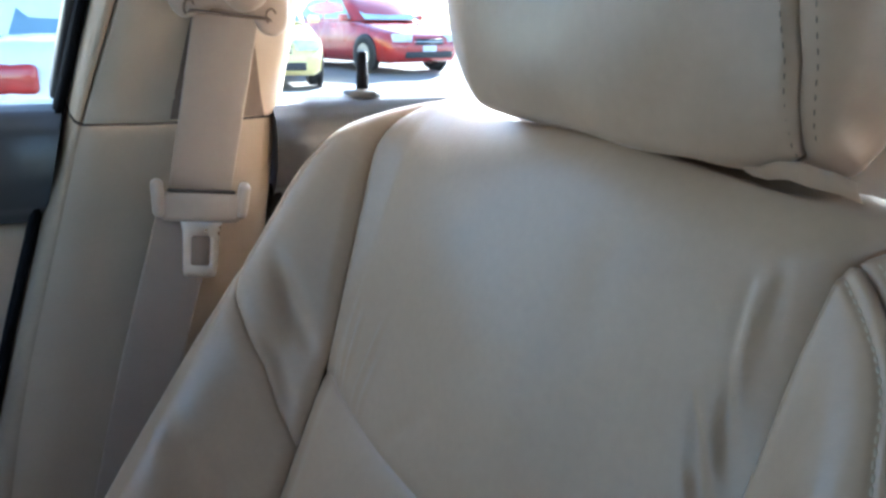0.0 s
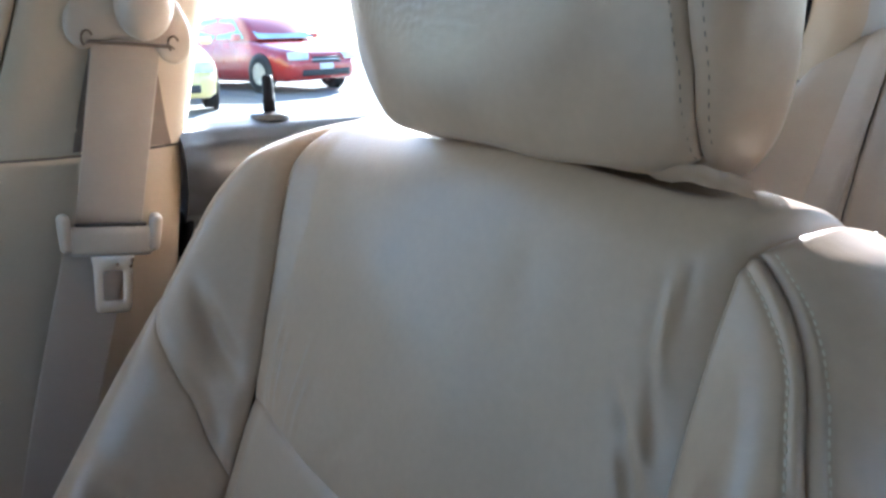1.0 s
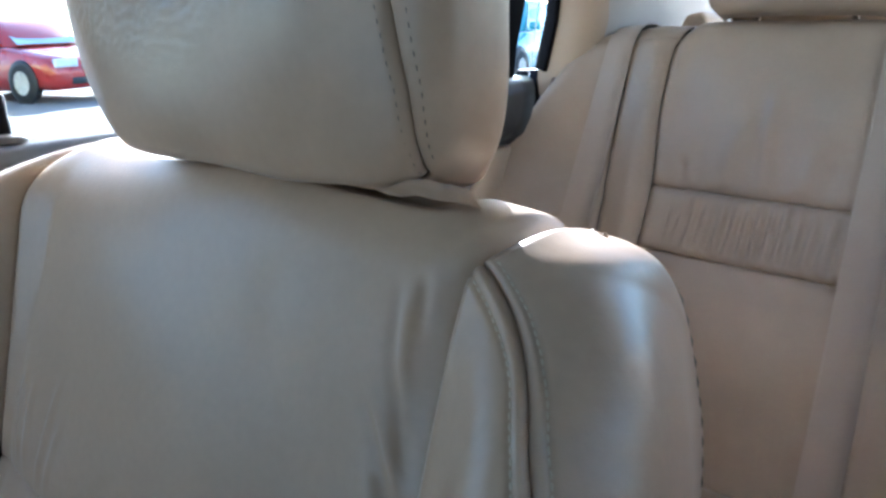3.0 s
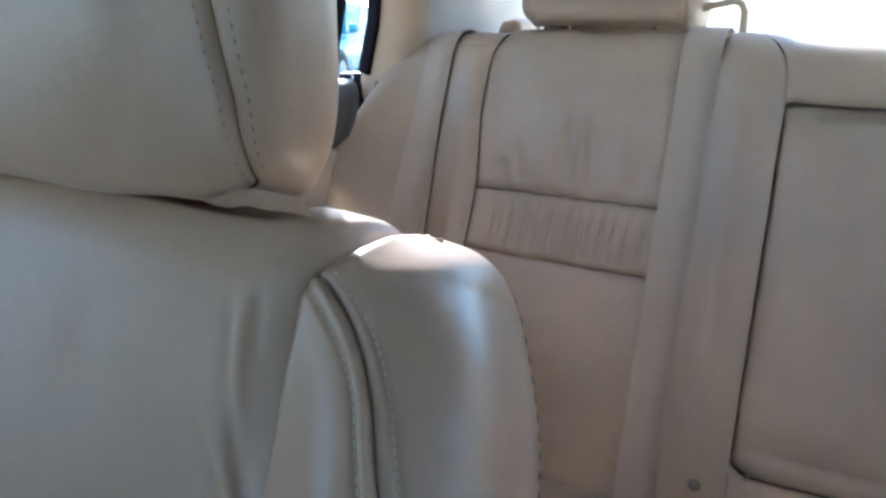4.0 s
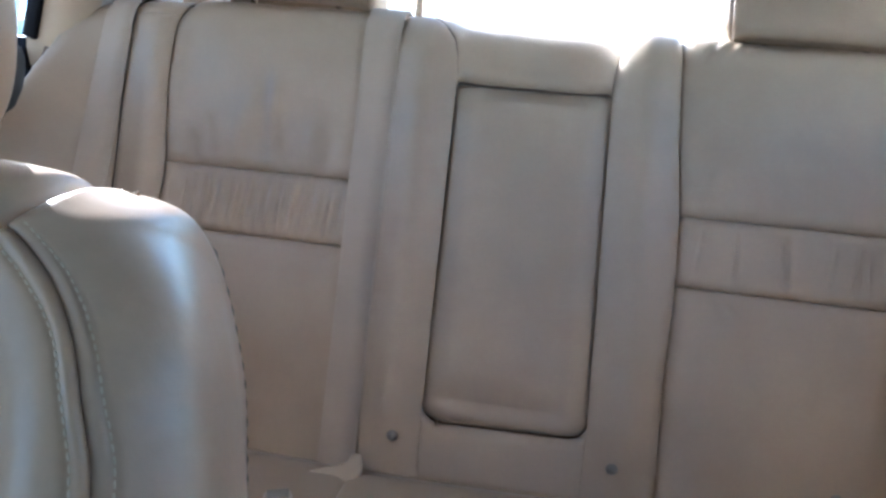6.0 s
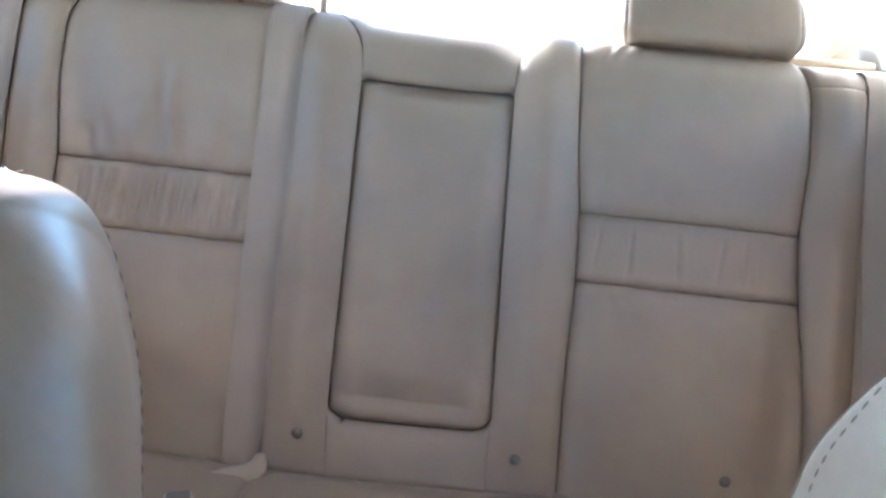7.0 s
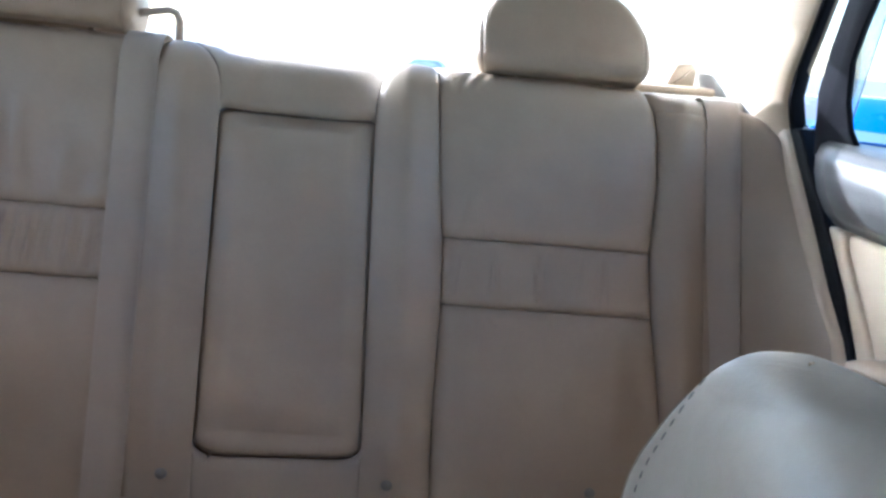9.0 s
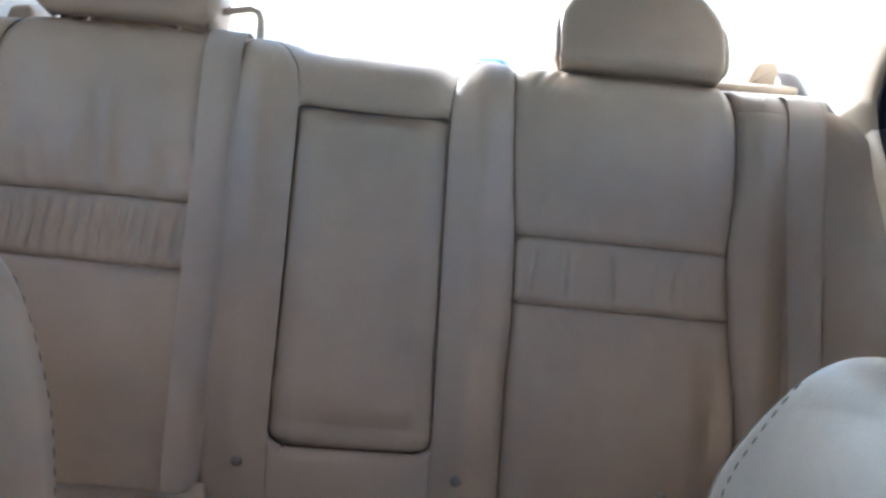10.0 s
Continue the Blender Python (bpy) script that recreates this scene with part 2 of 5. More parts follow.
def bevel_box(center, size, r=0.004, seg=2, rot=None):
    bm = bmesh.new()
    bmesh.ops.create_cube(bm, size=1)
    bmesh.ops.scale(bm, verts=bm.verts, vec=size)
    if r:
        bmesh.ops.bevel(bm, geom=bm.edges[:], offset=r, segments=seg, affect='EDGES', profile=0.5)
    if rot:
        bmesh.ops.transform(bm, matrix=rot, verts=bm.verts)
    bmesh.ops.translate(bm, verts=bm.verts, vec=center)
    return bm


def prism(outline, thick, place, r=0.0, seg=2, holes=None):
    """A plate of the outline (x, y) with that thickness along z, rounded by r, put by the matrix place."""
    bm = bmesh.new()
    def loop(pts):
        v = [bm.verts.new((x, y, 0)) for x, y in pts]
        return v, [bm.edges.new((v[i], v[(i + 1) % len(v)])) for i in range(len(v))]
    edges = loop(outline)[1]
    if holes:
        for h in holes:
            edges += loop(h)[1]
        res = bmesh.ops.triangle_fill(bm, use_beauty=True, use_dissolve=False, edges=edges)
    else:
        bm.faces.new([v for v in bm.verts])
    bmesh.ops.recalc_face_normals(bm, faces=bm.faces)
    ext = bmesh.ops.extrude_face_region(bm, geom=bm.faces[:])
    bmesh.ops.translate(bm, verts=[g for g in ext["geom"] if isinstance(g, bmesh.types.BMVert)], vec=(0, 0, thick))
    bmesh.ops.recalc_face_normals(bm, faces=bm.faces)
    if r:
        sharp = [e for e in bm.edges if len(e.link_faces) == 2 and e.calc_face_angle(0) > 1.0]
        bmesh.ops.bevel(bm, geom=sharp, offset=r, segments=seg, affect='EDGES', profile=0.5)
    bmesh.ops.transform(bm, matrix=place, verts=bm.verts)
    return bm


def rounded(points, r, n=5):
    """The corners of a closed outline, rounded."""
    out, k = [], len(points)
    for i in range(k):
        p, a, b = Vector(points[i]), Vector(points[i - 1]), Vector(points[(i + 1) % k])
        da, db = (a - p), (b - p)
        q = min(r, da.length * 0.45, db.length * 0.45)
        s, e = p + da.normalized() * q, p + db.normalized() * q
        for j in range(n + 1):
            t = j / n
            out.append(tuple((1 - t) ** 2 * s + 2 * t * (1 - t) * p + t * t * e))
    return out


def curve(xs, ys, soft=0.008):
    """A soft line through a few stations."""
    xs, ys = np.asarray(xs, float), np.asarray(ys, float)
    o = np.argsort(xs)
    xs, ys = xs[o], ys[o]
    def f(x):
        x = np.asarray(x, float)
        return sum(np.interp(x + k * soft, xs, ys) * w for k, w in ((-1, 0.2), (-0.5, 0.2), (0, 0.2), (0.5, 0.2), (1, 0.2)))
    return f


def line_on(S, a, b, lift=0.0):
    """Places and normals along a line (a, b) on the surface S."""
    a, b = np.asarray(a, float), np.asarray(b, float)
    e = 5e-4
    N = np.cross(S(a + e, b) - S(a - e, b), S(a, b + e) - S(a, b - e))
    N /= np.maximum(np.linalg.norm(N, axis=-1, keepdims=True), 1e-12)
    return S(a, b) + N * lift, N


def rolled(x, edge, r):
    """Past edge the surface rolls over by a quarter circle of radius r, then runs straight back: place and drop."""
    q = np.maximum(x - edge, 0)
    th = np.clip(q / r, 0, np.pi / 2)
    return np.minimum(x, edge) + r * np.sin(th), r * (1 - np.cos(th)) + np.maximum(q - r * np.pi / 2, 0)


# ---- the front seats ----
BODY_H = curve([-0.6, -0.3, -0.12, -0.06, -0.02, 0.01, 0.03, 0.045], [0.278, 0.268, 0.250, 0.238, 0.218, 0.194, 0.170, 0.14], 0.012)
BOLSTER_K = curve([-0.6, -0.35, -0.2, -0.1, -0.04, 0.0], [0.095, 0.085, 0.058, 0.036, 0.022, 0.008], 0.02)
THICK = curve([-0.6, -0.15, -0.1, -0.07, -0.04, -0.02, 0.0, 0.015, 0.03], [0.14, 0.145, 0.165, 0.178, 0.183, 0.175, 0.157, 0.138, 0.115], 0.01)
SEAM_DARK = curve([-0.6, -0.3, -0.045, -0.016, -0.007, 0.012, 0.03, 0.06, 0.1, 0.16], [0.158, 0.160, 0.162, 0.1645, 0.170, 0.183, 0.193, 0.190, 0.180, 0.18], 0.004)
GROOVE = curve([-0.6, -0.2, -0.09, -0.07, -0.053, -0.038, -0.026, -0.0155, -0.007], [0.255, 0.245, 0.228, 0.220, 0.213, 0.204, 0.194, 0.182, 0.170], 0.003)
SEAM_OUTER = curve([-0.6, -0.22, -0.18, -0.15, -0.11, -0.05, -0.02, 0.01, 0.05, 0.16], [-0.160, -0.160, -0.160, -0.162, -0.167, -0.175, -0.181, -0.184, -0.184, -0.178], 0.012)
APEX = -0.0072
SIDE_R, TOP_W = 0.05, 0.036


def top_r(a):
    """How round the top edge is: broader towards the door."""
    return 0.045 + 0.027 * (1 - sstep(a, -0.15, 0.03))


def seat_body(a, b):
    tilt = 0.065 * np.clip(a, -0.2, 0.2)
    R = top_r(a)
    w, drop_t = rolled(b, TOP_W - R - tilt - 0.35 * np.maximum(np.abs(a) - 0.12, 0) ** 2, R)
    w = w - 0.16 * np.maximum(drop_t - 0.4 * R, 0) - 0.12 * np.maximum(drop_t - R, 0)
    outer = np.asarray(a) < 0
    h = BODY_H(w + 0.5 * tilt) + np.where(outer, 0.012 + 0.016 * sstep(w, -0.13, -0.03), 0.0)
    u, drop_s = rolled(np.abs(a), h - SIDE_R, SIDE_R)
    f = 0.010 * np.clip(1 - (u / 0.17) ** 2, 0, 1) + (BOLSTER_K(w) + np.where(outer, 0.016 * sstep(-w, -0.04, 0.02), 0)) * sstep(u, 0.15, 0.22)
    return np.stack([u * np.sign(a), w, f - drop_s - drop_t], -1)


def body_end(b, side=1):
    """How far round the side the cover reaches, to the stitched rear edge."""
    tilt = 0.065 * 0.2 * side
    R = top_r(0.2 * side)
    w, drop = rolled(np.asarray(b, float), TOP_W - R - tilt - 0.0022, R)
    w = w - 0.16 * np.maximum(drop - 0.4 * R, 0) - 0.12 * np.maximum(drop - R, 0)
    h = BODY_H(w + 0.5 * tilt) + (0.012 if side < 0 else 0.0)
    return h - SIDE_R + SIDE_R * np.pi / 2 + np.maximum(THICK(w) - SIDE_R - drop, 0.0)


RIM = [curve([0, 0.45, 0.6, 0.7, 0.8, 0.87, 0.94, 1.0], v, 0.03) for v in (
    [0.236, 0.225, 0.223, 0.222, 0.2168, 0.211, 0.203, 0.197], [-0.6, -0.2, -0.125, -0.075, -0.030, -0.008, 0.001, 0.003], [-0.186, -0.184, -0.178, -0.164, -0.138, -0.122, -0.115, -0.112])]


def flank_edge(b):
    """The front border of the side panel: the groove, then the seam over the shoulder."""
    return np.where(np.asarray(b) < APEX, GROOVE(np.minimum(b, APEX)), SEAM_DARK(np.maximum(b, APEX)))


def flank_b(t):
    return np.interp(t, [0, 0.45, 0.8, 1.0], [-0.6, -0.2, APEX, 0.064])


def seat_flank(s, t):
    """The side panel: a full round from the groove to the stitched rear rim, closing over the shoulder."""
    b = flank_b(t)
    a = flank_edge(b)
    P0 = seat_body(a, b)
    T0 = seat_body(a + 0.004, b) - P0
    T0 = T0 / np.maximum(np.linalg.norm(T0, axis=-1, keepdims=True), 1e-9)
    P1 = np.stack([f(t) for f in RIM], -1)
    up = sstep(t, 0.62, 0.92)
    T1 = np.stack([-0.12 + 0.25 * up, -0.75 * up, -1 + 0.45 * up], -1)
    T1 = T1 / np.linalg.norm(T1, axis=-1, keepdims=True)
    L = np.linalg.norm(P1 - P0, axis=-1, keepdims=True) * 0.42
    s = np.asarray(s, float)[..., None]
    return (1 - s) ** 3 * P0 + 3 * s * (1 - s) ** 2 * (P0 + T0 * L) + 3 * s * s * (1 - s) * (P1 - T1 * L) + s ** 3 * P1


def flank_len(t):
    return np.linalg.norm(seat_flank(0.0 * np.asarray(t), t) - seat_flank(0.0 * np.asarray(t) + 1, t), axis=-1) + 0.02


def seat_head(a, b):
    """The head restraint: a rounded cushion; a: angle round it from the front, b: angle up it."""
    k = np.maximum(np.cos(b), 1e-4) ** np.where(np.asarray(b) < 0, 0.21, 0.55)
    w = HEAD_MID + HEAD_MID * np.sign(np.sin(b)) * np.abs(np.sin(b)) ** 0.8 + HEAD_LOW
    sa, ca = np.sin(a), np.cos(a)
    u = HEAD_HALF * k * np.sign(sa) * np.abs(sa) ** 0.75
    d = 0.050 * (0.35 + 0.65 * k) * k ** 0.4 * np.sign(ca) * np.abs(ca) ** 0.6
    # unseen bulge at the back, added to throw more shadow on the shoulder
    d = np.where(ca < 0, d * (1 + 1.1 * np.clip(1 - (np.abs(u) / 0.13) ** 4, 0, 1)), d)
    lift = 0.038 * np.clip((-u - 0.075) / 0.075, 0, 1) ** 1.4 * np.clip(1 - (w - HEAD_LOW) / 0.14, 0, 1)
    lift = lift + (0.0035 + 0.035 * np.clip(u, -0.04, 0.15)) * np.clip(1 - (w - HEAD_LOW) / 0.09, 0, 1)
    lift = lift + (0.005 - 0.22 * d) * np.clip(1 - (w - HEAD_LOW) / 0.08, 0, 1)
    return np.stack([u + 0.012, w - 0.085 * u + lift, d - 0.022 + 0.36 * w], -1)


HEAD_MID, HEAD_LOW, HEAD_HALF = 0.100, 0.014, 0.151


def head_seam(b):
    """The angle of the upright seam of the head restraint, at one distance from its middle."""
    k = np.maximum(np.cos(b), 1e-4) ** np.where(np.asarray(b) < 0, 0.21, 0.55)
    x = np.interp(b, [-1.4, -1.2, -0.9, -0.5, -0.2, 0.1, 0.4, 1.0], [0.122, 0.127, 0.131, 0.132, 0.1285, 0.122, 0.1165, 0.112])
    return np.arcsin(np.clip((x / (HEAD_HALF * k)) ** (1 / 0.75), 0, 0.985))


def crackle(A, B):
    """Fine wrinkles where heads have rubbed the leather."""
    P = seat_head(A, B)
    u, w = P[..., 0], P[..., 1]
    mask = bump(u + 0.012, 0.065) * bump(w - 0.108, 0.032)
    x, y = u * 520, w * 760
    q = np.sin(x + 1.9 * np.sin(y * 0.31 + 0.7) + 1.4 * np.sin(x * 0.23 + y * 0.37)) * np.sin(y + 2.1 * np.sin(x * 0.29) + 1.2 * np.sin(y * 0.21 - x * 0.4)) + 0.5 * np.sin(x * 0.8 + y * 0.6 + 2 * np.sin(y * 0.4))
    return -0.0026 * mask * np.exp(-(q / 0.40) ** 2)


def front_seat(name, O, yaw, recline, mir, label, slim=1.0, inner=1.0, deep=1.0, cushion_mat=None, side_mat=None):
    O = np.array(O)
    y, r = radians(yaw), radians(recline)
    ex = np.array([math.cos(y), math.sin(y), 0])
    fw = np.array([math.sin(y), -math.cos(y), 0])
    ew = math.cos(r) * np.array([0, 0, 1]) - math.sin(r) * fw
    en = math.cos(r) * fw + math.sin(r) * np.array([0, 0, 1])
    fl = mir < 0
    put = lambda P: O + np.where(P[..., :1] < 0, slim, inner) * P[..., :1] * mir * ex + P[..., 1:2] * ew + deep * P[..., 2:] * en
    seat = thing(name, (O[0], O[1] - 0.28, FLOOR_Z), label, "car seat", "front seats")
    low = lambda s: -0.195 + 0.015 * ((np.asarray(s) - 0.5) * 2) ** 2
    diag = lambda a: np.interp(a, [-0.60, -0.30, -0.245, -0.208, -0.187, -0.173, -0.155], [-0.06, -0.095, -0.128, -0.163, -0.191, -0.218, -0.244])
    pn = lambda nm, mat, lab="", **k: part(nm, patch(seat_body, place=put, flip=fl, **k), mat, seat, lab)
    creases = [(0.134, -0.016, 0.141, -0.066, 0.0032, -0.0020), (0.145, -0.014, 0.150, -0.050, 0.0028, -0.0018), (0.139, -0.015, 0.148, -0.09, 0.0026, 0.0016), (0.137, -0.055, 0.155, -0.105, 0.0036, -0.0024),
               (0.126, -0.072, 0.155, -0.122, 0.0034, -0.0024), (0.134, -0.094, 0.158, -0.145, 0.0032, -0.0030), (0.131, -0.065, 0.154, -0.115, 0.0026, 0.0014), (0.138, -0.115, 0.158, -0.165, 0.0034, -0.0026),
               (-0.143, -0.12, -0.137, -0.178, 0.0022, 0.0018), (-0.130, -0.125, -0.127, -0.182, 0.0025, 0.0014), (-0.098, -0.118, -0.110, -0.188, 0.0020, 0.0017),
               (-0.088, -0.14, -0.097, -0.19, 0.002, 0.0013), (-0.02, -0.15, -0.06, -0.19, 0.006, -0.001), (0.06, -0.02, 0.075, -0.09, 0.012, -0.0012)]
    under = lambda A, B: -0.010 * sstep(B - (0.0215 - 0.062 * A), -0.001, 0.012) * sstep(A, -0.11, -0.05) * (1 - sstep(A, 0.125, 0.15)) * (1 - sstep(B, 0.03, 0.06))
    soft = lambda A, B: under(A, B) - 0.010 * sstep(A, 0.135, 0.17) * sstep(B, 0.045, 0.065) + folds(A, B, creases) + 0.0012 * np.sin(A * 31 + B * 17) * np.sin(B * 23 + 1.0)
    pn("centre_panel", leather, lo=SEAM_OUTER, hi=SEAM_DARK, b0=low, b1=lambda s: 0.120 - 0.050 * sstep(s, 0.45, 0.9), nu=150, nv=150, sink=(0.006, 0.014, 0.004, 0), rad=0.022, extra=soft)
    pn("lower_panel", leather, lo=SEAM_OUTER, hi=lambda b: SEAM_DARK(np.minimum(b, -0.05)), b0=-0.6, b1=low, nu=50, nv=60, sink=(0.006, 0.006, 0, 0.005), rad=0.02)
    outer_a = lambda s: -0.43 + 0.272 * np.asarray(s)
    oc = [(-0.196, -0.120, -0.168, -0.178, 0.0050, -0.0048), (-0.205, -0.105, -0.174, -0.190, 0.005, -0.0036), (-0.190, -0.165, -0.166, -0.225, 0.0045, -0.0036)]
    pn("outer_bolster", leather, lo=lambda b: -body_end(b, -1), hi=SEAM_OUTER, b0=lambda s: diag(outer_a(s)), b1=0.095, nu=110, nv=110, sink=(0.004, 0.006, 0.004, 0), rad=0.016, extra=lambda A, B: folds(A, B, oc))
    ol = [(-0.20, -0.25, -0.17, -0.31, 0.006, -0.005), (-0.215, -0.24, -0.18, -0.33, 0.006, -0.004)]
    pn("outer_bolster_lower", leather, lo=lambda b: -body_end(b, -1), hi=SEAM_OUTER, b0=-0.6, b1=lambda s: diag(outer_a(s)), nu=80, nv=80, sink=(0.004, 0.006, 0, 0.004), rad=0.016, extra=lambda A, B: folds(A, B, ol))
    hem_in = lambda B: 0.0078 + 0.005 * sstep(B, -0.05, -0.02)
    hem = lambda A, B: -0.0012 * bump(A - (GROOVE(B) - hem_in(B)), 0.0016) + 0.0012 * bump(A - (GROOVE(B) - 0.5 * hem_in(B)), 0.0032)
    pn("inner_bolster", leather, lo=SEAM_DARK, hi=GROOVE, b0=-0.6, b1=APEX, nu=60, nv=160, sink=(0.006, 0.0045, 0, 0), rad=0.006, extra=hem)
    hem2 = lambda A, B: (-0.0012 * bump(A * flank_len(B) - 0.0060, 0.0016) + 0.001 * bump(A * flank_len(B) - 0.0028, 0.0028)) * (1 - sstep(B, 0.74, 0.82)) + 0.0008 * np.sin(A * 7 + B * 19) * A * (1 - A)
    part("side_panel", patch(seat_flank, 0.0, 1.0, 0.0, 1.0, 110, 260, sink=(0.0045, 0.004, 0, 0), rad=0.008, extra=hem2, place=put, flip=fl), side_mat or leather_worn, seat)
    def rim_roll(a, b):
        P1, P2 = seat_flank(0 * b + 1, b), seat_flank(0 * b + 0.97, b)
        inw = np.stack([0 * b - 1, -0.5 * sstep(b, 0.7, 0.95), 0 * b], -1)
        th = a * np.pi * 0.5
        d = (P1 - P2) / np.linalg.norm(P1 - P2, axis=-1, keepdims=True)
        return P1 + (0.004 * np.sin(th) * (1 - 0.9 * sstep(b, 0.72, 0.88)))[..., None] * d + (0.009 * (1 - np.cos(th)) + 0.03 * a ** 2)[..., None] * inw - np.array([0.0025, 0, 0])
    part("rear_edge", patch(rim_roll, 0.0, 1.0, 0.0, 0.9, 10, 120, place=put, flip=fl), side_mat or leather_worn, seat)
    # the shell behind and the lining in the seams
    part("lining", patch(seat_body, -0.2, lambda b: flank_edge(b) + 0.012, -0.6, -0.004, 120, 90, extra=lambda A, B: -0.010 + 0 * A, place=put, flip=fl), seam_dark, seat)
    back = lambda a, b: np.stack([a * (BODY_H(b) - 0.03), b, -np.interp(b, [-0.6, -0.125, -0.075, -0.03], [0.165, 0.158, 0.142, 0.115]) - 0.015 * (1 - a ** 2)], -1)
    part("back_shell", patch(back, -1.0, 1.0, -0.6, -0.03, 24, 40, out=-1, place=put, flip=fl), trim_beige, seat, "beige moulded back shell")
    # thread
    t = np.linspace(0, 1, 160)
    b_line, t_line = np.linspace(-0.55, -0.016, 260), np.linspace(0.05, 0.80, 260)
    for S, aa, bb in ((seat_body, GROOVE(b_line) - hem_in(b_line), b_line), (seat_flank, 0.0060 / flank_len(t_line), t_line)):
        p, n = line_on(S, aa, bb, -0.0004)
        v, f = stitches(p, n, 0.0028, 0.0012, 0.0006)
        part("hem_stitching", (put(v), f), thread, seat, "pale thread topstitching")
    t_line = np.linspace(0.2, 0.86, 235)
    p, n = line_on(seat_flank, 1 - 0.011 / flank_len(t_line), t_line, 0.0003)
    v, f = stitches(p, n, 0.0065, 0.0045, 0.0008)
    part("edge_stitching", (put(v), f), thread_dark, seat, "dark thread edge stitching")
    a_line = np.linspace(-0.262, -0.172, 60)
    p, n = line_on(seat_body, a_line, np.interp(a_line, [-0.262, -0.225, -0.205, -0.172], [-0.052, -0.014, 0.001, 0.010]), 0.0004)
    v, f = stitches(p, n, 0.0032, 0.0018, 0.0005)
    part("shoulder_stitching", (put(v), f), thread, seat, "pale thread shoulder stitching")
    # head restraint
    pi = math.pi
    head = part("headrest", patch(seat_head, lambda b: -head_seam(b), head_seam, -pi / 2, pi / 2, 240, 260, sink=(0.0045, 0.0045, 0, 0), rad=0.008, place=put, flip=fl,
                extra=lambda A, B: 0.0011 * np.sin(A * 6 + 2) * np.sin(B * 5) + crackle(A, B)), leather_worn, seat, "padded leather headrest with vertical seams")
    for sg in (1, -1):
        lo, hi = (head_seam, pi) if sg > 0 else (-pi, lambda b: -head_seam(b))
        part("headrest_side", patch(seat_head, lo, hi, -pi / 2, pi / 2, 80, 110, sink=(0.003, 0, 0, 0) if sg > 0 else (0, 0.003, 0, 0), rad=0.009, place=put, flip=fl), leather_worn, head)
        for off in (-0.085, 0.09):
            bl = np.linspace(-1.08 if off < 0 else -0.92, 0.9, 90)
            p, n = line_on(seat_head, sg * (head_seam(bl) + off), bl, -0.0002)
            v, f = stitches(p, n, 0.0024, 0.0030, 0.0004)
            part("seam_stitching", (put(v), f), thread_tan, head)
        post = [put(np.array([sg * 0.065, q, -0.045])) for q in np.linspace(-0.06, 0.06, 6)]
        part("post", tube_geo(post, 0.006, 10), steel, head, "steel headrest post")
    # folded gusset where the cover is tucked under, at the inner lower corner
    def gusset(a, b):
        u = 0.120 + 0.036 * a
        top = np.interp(a, [0, 0.2, 0.4, 0.6, 0.85, 1], [0.0136, 0.0152, 0.0190, 0.0205, 0.0205, 0.0195])
        w = top - b * np.interp(a, [0, 0.3, 0.6, 1], [0.0008, 0.0036, 0.0070, 0.0060])
        return np.stack([u, w, 0.0115 - 0.020 * a ** 3 - 0.004 * bump(a - 0.74, 0.05) * (1 - b) + 0.002 * np.sin(b * np.pi) - 0.009 * b], -1)
    part("gusset", patch(gusset, 0.0, 1.0, 0.0, 1.0, 30, 14, place=put, flip=fl), leather_worn, head, "tucked leather fold")
    # cushion and base, below the backrest
    foot = put(np.array([0, -0.56, 0.0]))
    def cushion(a, b):
        u, ds = rolled(np.abs(a), 0.20, 0.06)
        yv, dt = rolled(b, 0.42, 0.06)
        return np.stack([u * np.sign(a), yv, 0.05 * sstep(u, 0.14, 0.2) - ds - dt + 0.06 * yv], -1)
    cput = lambda P: foot + P[..., :1] * mir * slim * ex + P[..., 1:2] * fw + P[..., 2:] * np.array([0, 0, 1.0])
    # cushion_mat: the driver's unseen cushion takes dark carpet to cut bounced light
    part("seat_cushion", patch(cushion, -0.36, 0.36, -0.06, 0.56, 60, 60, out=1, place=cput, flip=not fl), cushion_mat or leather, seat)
    c = foot + fw * 0.2 + np.array([0, 0, -0.14])
    part("base", bevel_box(c, (0.42 * slim, 0.44, 0.10), 0.015, 2, Matrix.Rotation(y, 4, 'Z')), trim_dark, seat, "dark seat base")
    for sg in (-1, 1):
        q = c + ex * 0.17 * slim * sg
        zt = q[2] - 0.05
        part("rail", bevel_box((q[0], q[1], (zt + FLOOR_Z) / 2), (0.04, 0.46, zt - FLOOR_Z + 0.004), 0.004, 1, Matrix.Rotation(y, 4, 'Z')), steel, seat, "steel seat rail")
    return seat


FLOOR_Z = 0.30
front_seat("passenger_seat", (-0.3175, 0.6015, 1.08), 6, 22, 1, "beige leather front passenger seat with pale topstitching and worn creases")
front_seat("driver_seat", (0.508, 0.665, 1.0205), 16.0, 9.6, -1, "beige leather driver seat, its stitched, finely cracked side bolster greyed to paint cool shade", 0.5, 0.83, 1.27, carpet, leather_shaded)

# ---- the rear bench ----
REAR_O = np.array([0.0, 1.30, 0.60])
REAR_R = radians(19)
REAR_UP, REAR_N = np.array([0, math.sin(REAR_R), math.cos(REAR_R)]), np.array([0, -math.cos(REAR_R), math.sin(REAR_R)])


def rear_put(P):
    return REAR_O + P[..., :1] * np.array([1.0, 0, 0]) + (P[..., 1:2] - 0.028 * P[..., :1]) * REAR_UP + P[..., 2:] * REAR_N


